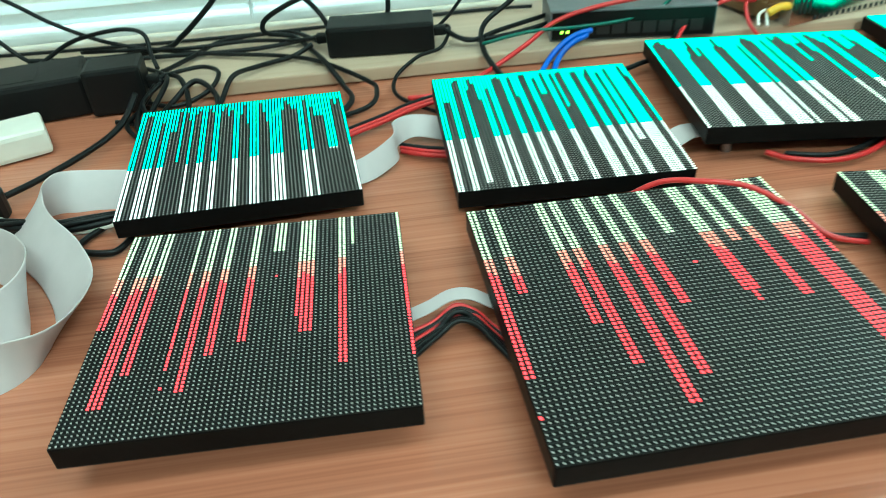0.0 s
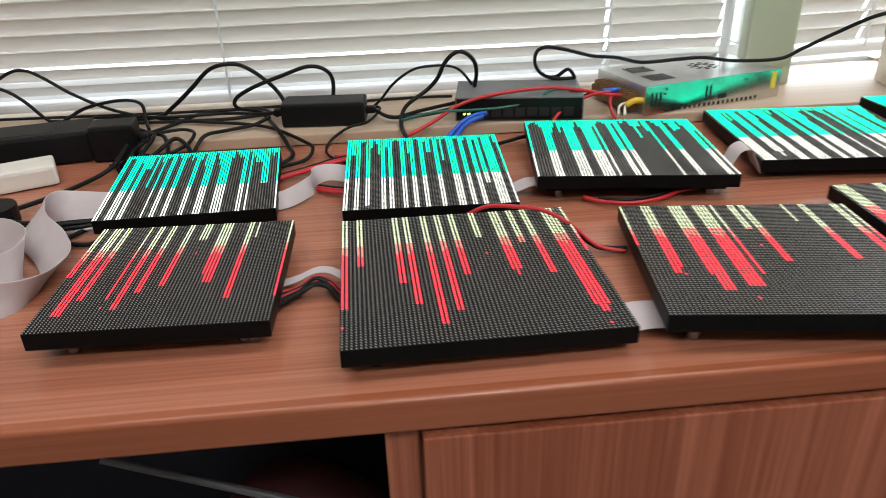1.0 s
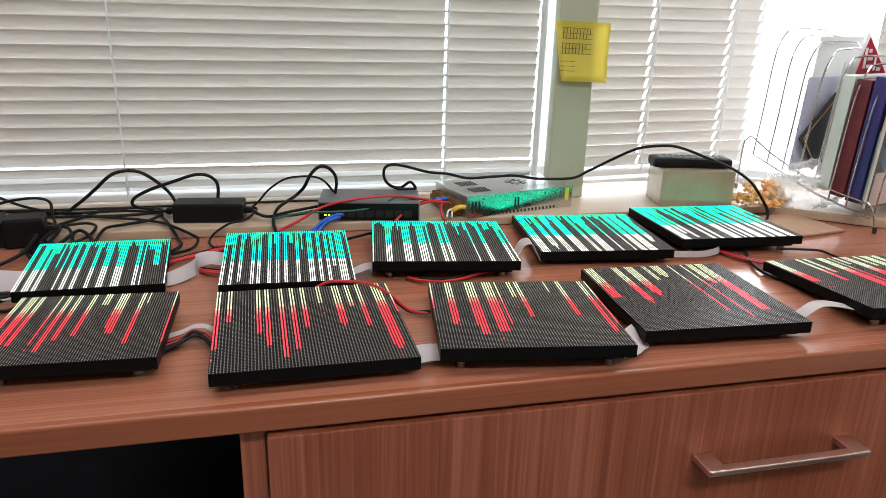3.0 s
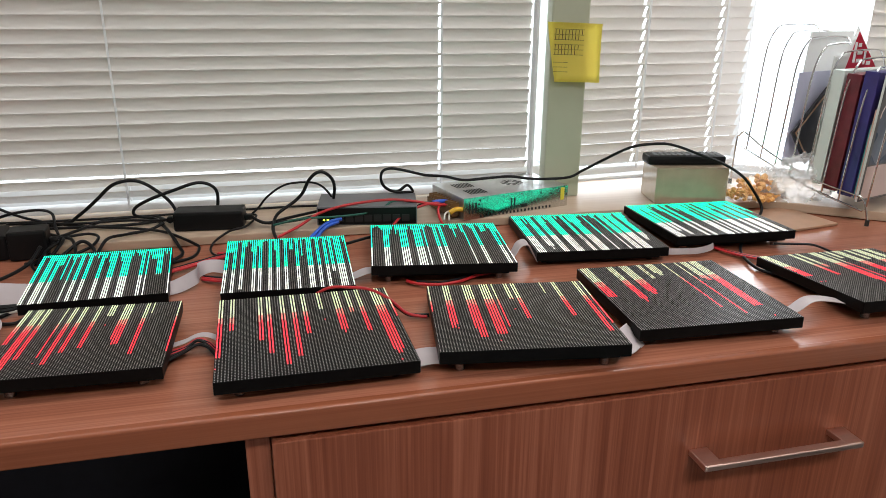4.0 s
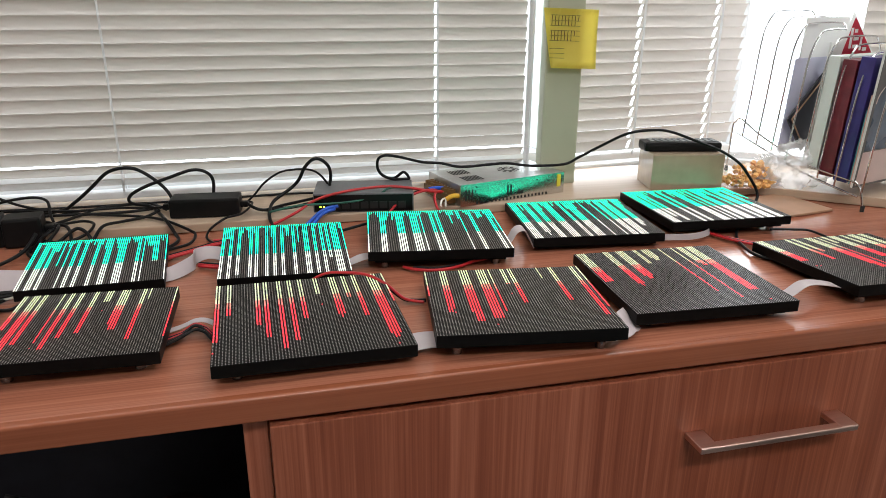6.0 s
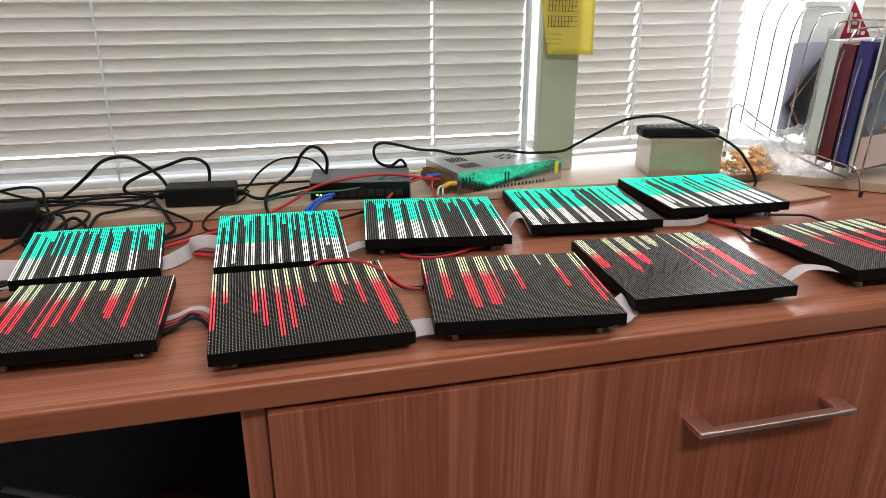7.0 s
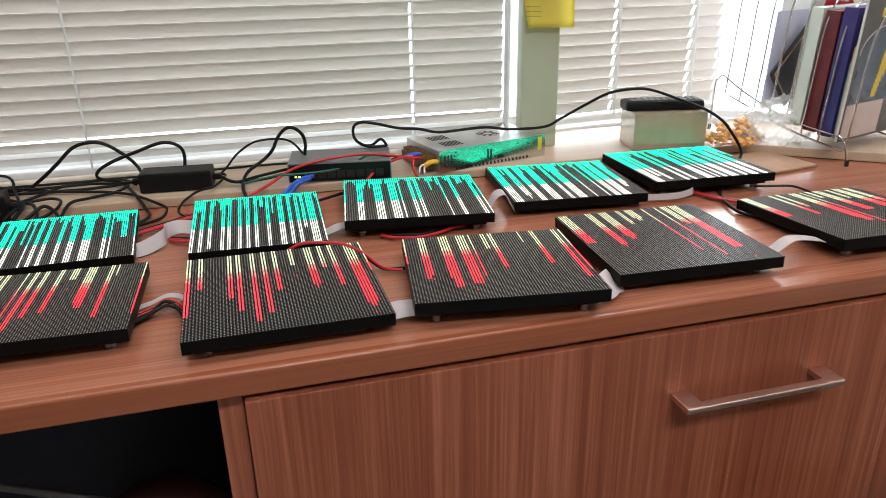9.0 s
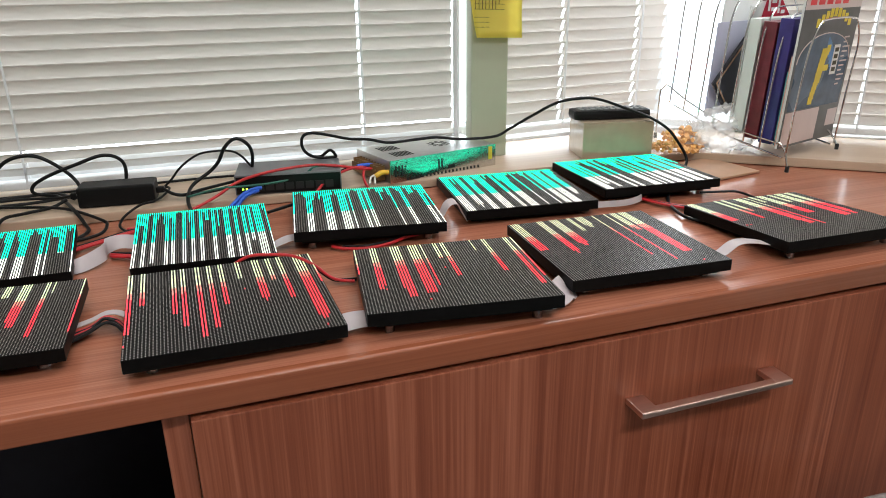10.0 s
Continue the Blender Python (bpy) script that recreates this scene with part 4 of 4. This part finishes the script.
bm = bmesh.new()
for v0, n in ((0.80, 9), (0.71, 8), (0.55, 8), (0.46, 7)):
    for k in range(n):
        u = 0.16 + k * 0.062
        y = on_note(u, v0)
        box(bm, u * 0.097, (u + 0.006) * 0.097 + 0.0004, y, y + 0.0003, v0 * 0.097, (v0 + 0.08) * 0.097)
for v0 in (0.885, 0.795, 0.71, 0.63, 0.545, 0.46, 0.33, 0.25, 0.17):
    n = 6 if v0 > 0.4 else 3
    for k in range(n):
        u = 0.14 + k * 0.095
        y = on_note(u, v0)
        box(bm, u * 0.097, (u + 0.085) * 0.097, y, y + 0.0003, v0 * 0.097, v0 * 0.097 + 0.0006)
part("handwriting", bm, INK, note, "faint pencil lines")

bag = thing("bag_of_caps", Matrix.Translation((0.945, 0.652, SILL + 0.0004)), "clear plastic bag of small orange caps", "plastic bag")
for k in range(110):
    a, d = R.uniform(0, 6.28), R.uniform(0, 1) ** 0.5
    x, y = 0.052 * d * math.cos(a), 0.032 * d * math.sin(a)
    z = 0.005 + R.random() * max(0.004, 0.044 * (1 - d * d))
    bm = bmesh.new()
    ax = Vector((R.uniform(-1, 1), R.uniform(-1, 1), R.uniform(-1, 1))).normalized() * R.uniform(0.0022, 0.0036)
    rod(bm, Vector((x, y, z + 0.002)) - ax, Vector((x, y, z + 0.002)) + ax, R.uniform(0.0042, 0.0058), 9, 0.0036)
    part("cap", bm, ORANGE, bag)


def crumpled(seed, cx, cy, rx, ry, high, rough):
    """A limp pouch of film: a flattened ball pushed in and out at three scales, resting on its underside."""
    bm = bmesh.new()
    bmesh.ops.create_icosphere(bm, subdivisions=5, radius=1.0)
    off = Vector((seed * 3.1, seed * 1.7, seed))
    for v in bm.verts:
        c = v.co.copy()
        w = 1 + rough * (1.2 * noise.noise(c * 2.2 + off) + 0.8 * abs(noise.noise(c * 5 + off)) + 0.4 * abs(noise.noise(c * 11 + off)))
        v.co = Vector((cx + c.x * rx * w, cy + c.y * ry * w, max(0.0006, high * (0.45 + 0.5 * c.z * w))))
    return bm


part("film", crumpled(2, 0.0, 0.0, 0.064, 0.043, 0.066, 0.16), BAG_THIN, bag, "crumpled clear film", smooth=True)
part("film", crumpled(5, 0.088, -0.012, 0.060, 0.034, 0.080, 0.34), BAG, bag, "empty crumpled end of the clear bag", smooth=True)

bm = bmesh.new()
box(bm, -0.085, 0.075, -0.055, 0.055, 0, 0.004, 0.001)
solid("card_sheet", bm, CARD_SHEET, "flat brown cardboard sheet on the desk", "cardboard", matrix=Matrix.Translation((0.935, 0.565, DESK + 0.0005)) @ Matrix.Rotation(0.16, 4, 'Z'))

# ---------------------------------------------------------------- wire rack with books and papers
AX = Vector((0.07, -0.225, 0)).normalized()
UX = Vector((-AX.y, AX.x, 0))
RACK = Matrix(((UX.x, AX.x, 0, 0.986), (UX.y, AX.y, 0, 0.742), (0, 0, 1, SILL + 0.001), (0, 0, 0, 1)))
rack = thing("wire_rack", RACK, "chrome wire file rack with stepped hoops", "file rack")
W = 0.165
for k in range(8):
    s = k * 0.032 if k < 7 else 0.240
    bm = bmesh.new()
    h = 0.30 - 0.010 * k if k < 7 else 0.232
    lean = 0.012
    foot_z = max(0.074 - 0.30 * s, 0.012)
    tube(bm, [(0.0, s, foot_z), (0.0, s + lean * 0.5, 0.045 + (h - 0.08) * 0.5), (0.002, s + lean * 0.9, h - 0.045), (0.020, s + lean, h - 0.008), (0.045, s + lean, h), (W - 0.045, s + lean, h), (W - 0.020, s + lean, h - 0.008), (W - 0.002, s + lean * 0.9, h - 0.045), (W, s + lean * 0.5, 0.045 + (h - 0.08) * 0.5), (W, s, foot_z)], 0.0016, 8, 6)
    part("hoop", bm, CHROME, rack)
for x in (0.0, W):
    bm = bmesh.new()
    tube(bm, [(x, -0.02, 0.096), (x, -0.012, 0.105), (x, 0.0, 0.101), (x, 0.045, 0.078), (x, 0.134, 0.046), (x, 0.228, 0.032)], 0.0017, 8, 6)
    tube(bm, [(x, -0.015, 0.078), (x, 0.045, 0.058), (x, 0.134, 0.029), (x, 0.235, 0.009)], 0.0017, 8, 6)
    part("side_rail", bm, CHROME, rack)
    for s0, zz in ((-0.02, 0.098), (0.225, 0.034)):
        d = -0.006 if s0 < 0 else 0.022
        bm = bmesh.new()
        floor_z = 0.002 if x > 0 and s0 > 0 else (-0.0135 if s0 > 0 else 0.001)
        tube(bm, [(x, s0, zz), (x, s0 + d * 0.6, zz - 0.012), (x, s0 + d, floor_z + 0.004)], 0.0019, 8, 6)
        leg = part("leg", bm, CHROME, rack)
        bm = bmesh.new()
        rod(bm, (x, s0 + d, floor_z), (x, s0 + d, floor_z + 0.010), 0.0034, 10)
        part("rubber_foot", bm, RUBBER, leg, "black rubber tip")

LEANM = Matrix.Rotation(math.radians(-2.5), 4, 'X')


def filed(name, s0, s1, x0, x1, z0, z1, mat, label, category, bevel=0.001):
    bm = bmesh.new()
    box(bm, x0, x1, 0, s1 - s0, 0, z1 - z0, bevel)
    return solid(name, bm, mat, label, category, "things in the rack", matrix=RACK @ Matrix.Translation((0, s0, z0)) @ LEANM)


filed("loose_sheet", 0.062, 0.064, 0.030, 0.16, 0.060, 0.290, PAPER, "white printed sheet standing in the wire rack", "paper", 0.0)
filed("loose_sheet", 0.070, 0.073, 0.008, 0.14, 0.056, 0.222, PAPER_LILAC, "pale lilac leaflet standing in the wire rack", "paper", 0.0)
filed("envelope", 0.104, 0.107, 0.045, 0.15, 0.050, 0.250, PAPER, "white envelope standing in the wire rack", "envelope", 0.0)
# dark folder tipped onto one corner
bm = bmesh.new()
box(bm, 0, 0.085, 0, 0.004, 0, 0.115, 0.001)
folder = solid("dark_folder", bm, BOOK_DARK_SHADE, "black folder with brown edge tipped on its corner", "folder", "things in the rack", matrix=RACK @ Matrix.Translation((-0.004, 0.086, 0.118)) @ Matrix.Rotation(math.radians(48), 4, 'Y'))
bm = bmesh.new()
box(bm, 0.006, 0.080, 0.0042, 0.0052, 0.006, 0.009)
box(bm, 0.006, 0.009, 0.0042, 0.0052, 0.0092, 0.105)
part("edge_band", bm, CARD_SHEET, folder, "brown edge band")
filed("flat_box", 0.132, 0.153, 0.004, 0.16, 0.038, 0.232, BOOK_GREY, "pale grey green box standing in the wire rack", "box")
filed("book", 0.157, 0.182, 0.004, 0.16, 0.032, 0.228, BOOK_RED, "maroon softcover book in the wire rack", "book")
filed("book", 0.186, 0.2095, 0.003, 0.16, 0.028, 0.234, BOOK_BLUE, "indigo softcover book in the wire rack", "book")
filed("leaflet", 0.2125, 0.2140, 0.006, 0.15, 0.026, 0.15, TEAL, "teal leaflet standing in the wire rack", "leaflet", 0.0)
filed("leaflet", 0.2160, 0.2180, 0.003, 0.10, 0.026, 0.175, PINK, "pink leaflet standing in the wire rack", "leaflet", 0.0)
# red triangular card with a white border behind the books
bm = bmesh.new()
bm.faces.new([bm.verts.new(p) for p in ((0.030, 0, 0.195), (0.160, 0, 0.225), (0.074, 0, 0.302))])
bmesh.ops.solidify(bm, geom=bm.faces[:], thickness=0.002)
card = solid("pennant_card", bm, PAPER, "crimson triangular card with white border behind the books", "card", "things in the rack", matrix=RACK @ Matrix.Translation((0, 0.128, 0)))
bm = bmesh.new()
bm.faces.new([bm.verts.new(p) for p in ((0.042, 0.0035, 0.203), (0.150, 0.0035, 0.226), (0.0755, 0.0035, 0.292))])
bmesh.ops.solidify(bm, geom=bm.faces[:], thickness=0.0006)
part("red_field", bm, CRIMSON, card, "crimson printed field")

bm = bmesh.new()
for x0, z0, w, h in ((0.068, 0.240, 0.007, 0.034), (0.079, 0.240, 0.016, 0.006), (0.079, 0.253, 0.015, 0.006), (0.079, 0.266, 0.009, 0.006), (0.100, 0.236, 0.006, 0.022), (0.111, 0.235, 0.012, 0.006)):
    box(bm, x0, x0 + w, 0.0043, 0.0048, z0, z0 + h)
part("card_bars", bm, PAPER, card, "white printed bars")

mag = thing("magazine", RACK @ Matrix.Translation((0.0, 0.2235, 0.022)) @ LEANM, "glossy magazine with dark blue cover in the wire rack", "magazine")
part("page_block", one_box(0.0, 0.185, -0.004, 0.0, 0.0, 0.262, bevel=0.0006), PAPER, mag)
part("cover", one_box(0.0, 0.185, 0.0003, 0.0009, 0.0, 0.262), MAG_BODY, mag, "dark grey printed cover")
part("title_band", one_box(0.0, 0.185, 0.0011, 0.0013, 0.225, 0.262), MAG_LIGHT, mag, "pale pink band")
bm = bmesh.new()
for k in range(5):
    box(bm, 0.012 + k * 0.026, 0.031 + k * 0.026, 0.0014, 0.0017, 0.232, 0.250 + 0.006 * (k in (0, 2)), 0.0)
part("title_bars", bm, RED_PRINT, mag, "bold red title bars")
part("lower_panel", one_box(0.004, 0.115, 0.0011, 0.0013, 0.004, 0.060), MAG_LIGHT, mag, "pale printed panel")
bm = bmesh.new()
arch = [(0.006, 0.062), (0.179, 0.062)] + [(0.0925 + 0.0865 * math.cos(math.pi * k / 16), 0.140 + 0.046 * math.sin(math.pi * k / 16)) for k in range(17)]
face = bm.faces.new([bm.verts.new((x, 0.0010, z)) for x, z in arch])
low = bmesh.ops.extrude_face_region(bm, geom=[face])
bmesh.ops.translate(bm, vec=(0, 0.0002, 0), verts=[v for v in low["geom"] if isinstance(v, bmesh.types.BMVert)])
part("cover_photo", bm, MAG_BLUE, mag, "dark blue arched picture")
bm = bmesh.new()
for k in range(16):
    a0, a1 = math.pi * k / 16, math.pi * (k + 1) / 16
    p0 = Vector((0.0925 + 0.0865 * math.cos(a0), 0.0014, 0.140 + 0.046 * math.sin(a0)))
    p1 = Vector((0.0925 + 0.0865 * math.cos(a1), 0.0014, 0.140 + 0.046 * math.sin(a1)))
    rod(bm, p0, p1, 0.0008, 6)
part("arch_line", bm, MAG_LIGHT, mag, "thin pale arch line")
bm = bmesh.new()
for k in range(7):
    box(bm, 0.096 + 0.004 * k, 0.103 + 0.004 * k, 0.0013, 0.00145 + 0.00001 * k, 0.158 - 0.006 * k, 0.178 - 0.004 * k)
part("sky_streak", bm, MAG_SKY, mag, "blue printed streak")
part("lower_panel", one_box(0.148, 0.182, 0.0011, 0.0013, 0.022, 0.052), MAG_LIGHT, mag, "small pale printed panel")
bm = bmesh.new()
for k in range(9):
    u = 0.045 + k * 0.013
    z = 0.196 + 0.016 * math.sin(math.pi * k / 8)
    box(bm, u, u + 0.010, 0.0011, 0.0014, z, z + 0.014, 0.0)
part("headline", bm, YELLOW, mag, "yellow headline bars")
bm = bmesh.new()
for (x0, z0), (x1, z1), r in (((0.075, 0.075), (0.085, 0.115), 0.007), ((0.085, 0.112), (0.092, 0.152), 0.009), ((0.088, 0.138), (0.103, 0.160), 0.006), ((0.092, 0.128), (0.108, 0.128), 0.005)):
    for t in range(6):
        f = t / 5
        x, z = x0 + (x1 - x0) * f, z0 + (z1 - z0) * f
        box(bm, x - r, x + r, 0.0013, 0.00165 + 0.00001 * t, z - r, z + r)
part("cover_picture", bm, YELLOW, mag, "yellow abstract shape")
part("cover_tag", one_box(0.122, 0.142, 0.0013, 0.0017, 0.115, 0.165), PAPER, mag, "white tag with dark bars")
bm = bmesh.new()
for k in range(4):
    box(bm, 0.1255, 0.1385, 0.0018, 0.0020, 0.120 + k * 0.011, 0.127 + k * 0.011)
part("tag_bars", bm, INK, mag)
bm = bmesh.new()
for k in range(11):
    box(bm, 0.150, 0.150 + 0.012 + 0.006 * (k % 3), 0.0013, 0.0017, 0.095 + k * 0.008, 0.0975 + k * 0.008)
part("text_bars", bm, MAG_LIGHT, mag)

# ---------------------------------------------------------------- under the desk
bm = bmesh.new()
rod(bm, (-0.243, 0.40, 0.507), (0.055, 0.40, 0.373), 0.005, 12)
solid("metal_rod", bm, GREY_METAL, "thin grey metal rod in the dark knee space", "rod")
bm = bmesh.new()
bmesh.ops.create_icosphere(bm, subdivisions=3, radius=0.16)
for v in bm.verts:
    v.co = Vector((v.co.x * 0.9, v.co.y * 0.7, max(-0.15, v.co.z * 1.7)))
    v.co.x += 0.012 * math.sin(20 * v.co.z)
solid("fabric_bag", bm, MAROON_BAG, "dark red fabric bag under the desk", "bag", matrix=Matrix.Translation((-0.05, 0.46, 0.15)), smooth=True)

bin_top = thing("waste_bin", Matrix.Translation((0.852, -0.053, 0.0)), "grey plastic waste bin in front of the drawers", "waste bin")
bm = bmesh.new()
rings = []
for r, z in ((0.100, 0.0), (0.112, 0.004), (0.146, 0.452), (0.143, 0.452), (0.108, 0.012)):
    rings.append([bm.verts.new((r * math.cos(2 * math.pi * k / 40), r * math.sin(2 * math.pi * k / 40), z)) for k in range(40)])
for u, v in zip(rings, rings[1:]):
    for k in range(40):
        bm.faces.new((u[k], u[(k + 1) % 40], v[(k + 1) % 40], v[k]))
bm.faces.new(rings[0][::-1])
bm.faces.new(rings[-1])
part("bucket", bm, BLACK, bin_top, "black inside and shell", smooth=True)
bm = bmesh.new()
rings = []
for k in range(40):
    a = 2 * math.pi * k / 40
    rings.append([bm.verts.new(((0.138 + 0.012 * math.cos(b)) * math.cos(a), (0.138 + 0.012 * math.cos(b)) * math.sin(a), 0.458 + 0.009 * math.sin(b))) for b in [2 * math.pi * q / 10 for q in range(10)]])
for k in range(40):
    u, v = rings[k], rings[(k + 1) % 40]
    for q in range(10):
        bm.faces.new((u[q], u[(q + 1) % 10], v[(q + 1) % 10], v[q]))
part("rim", bm, BIN_GREY, bin_top, "rounded grey rim", smooth=True)
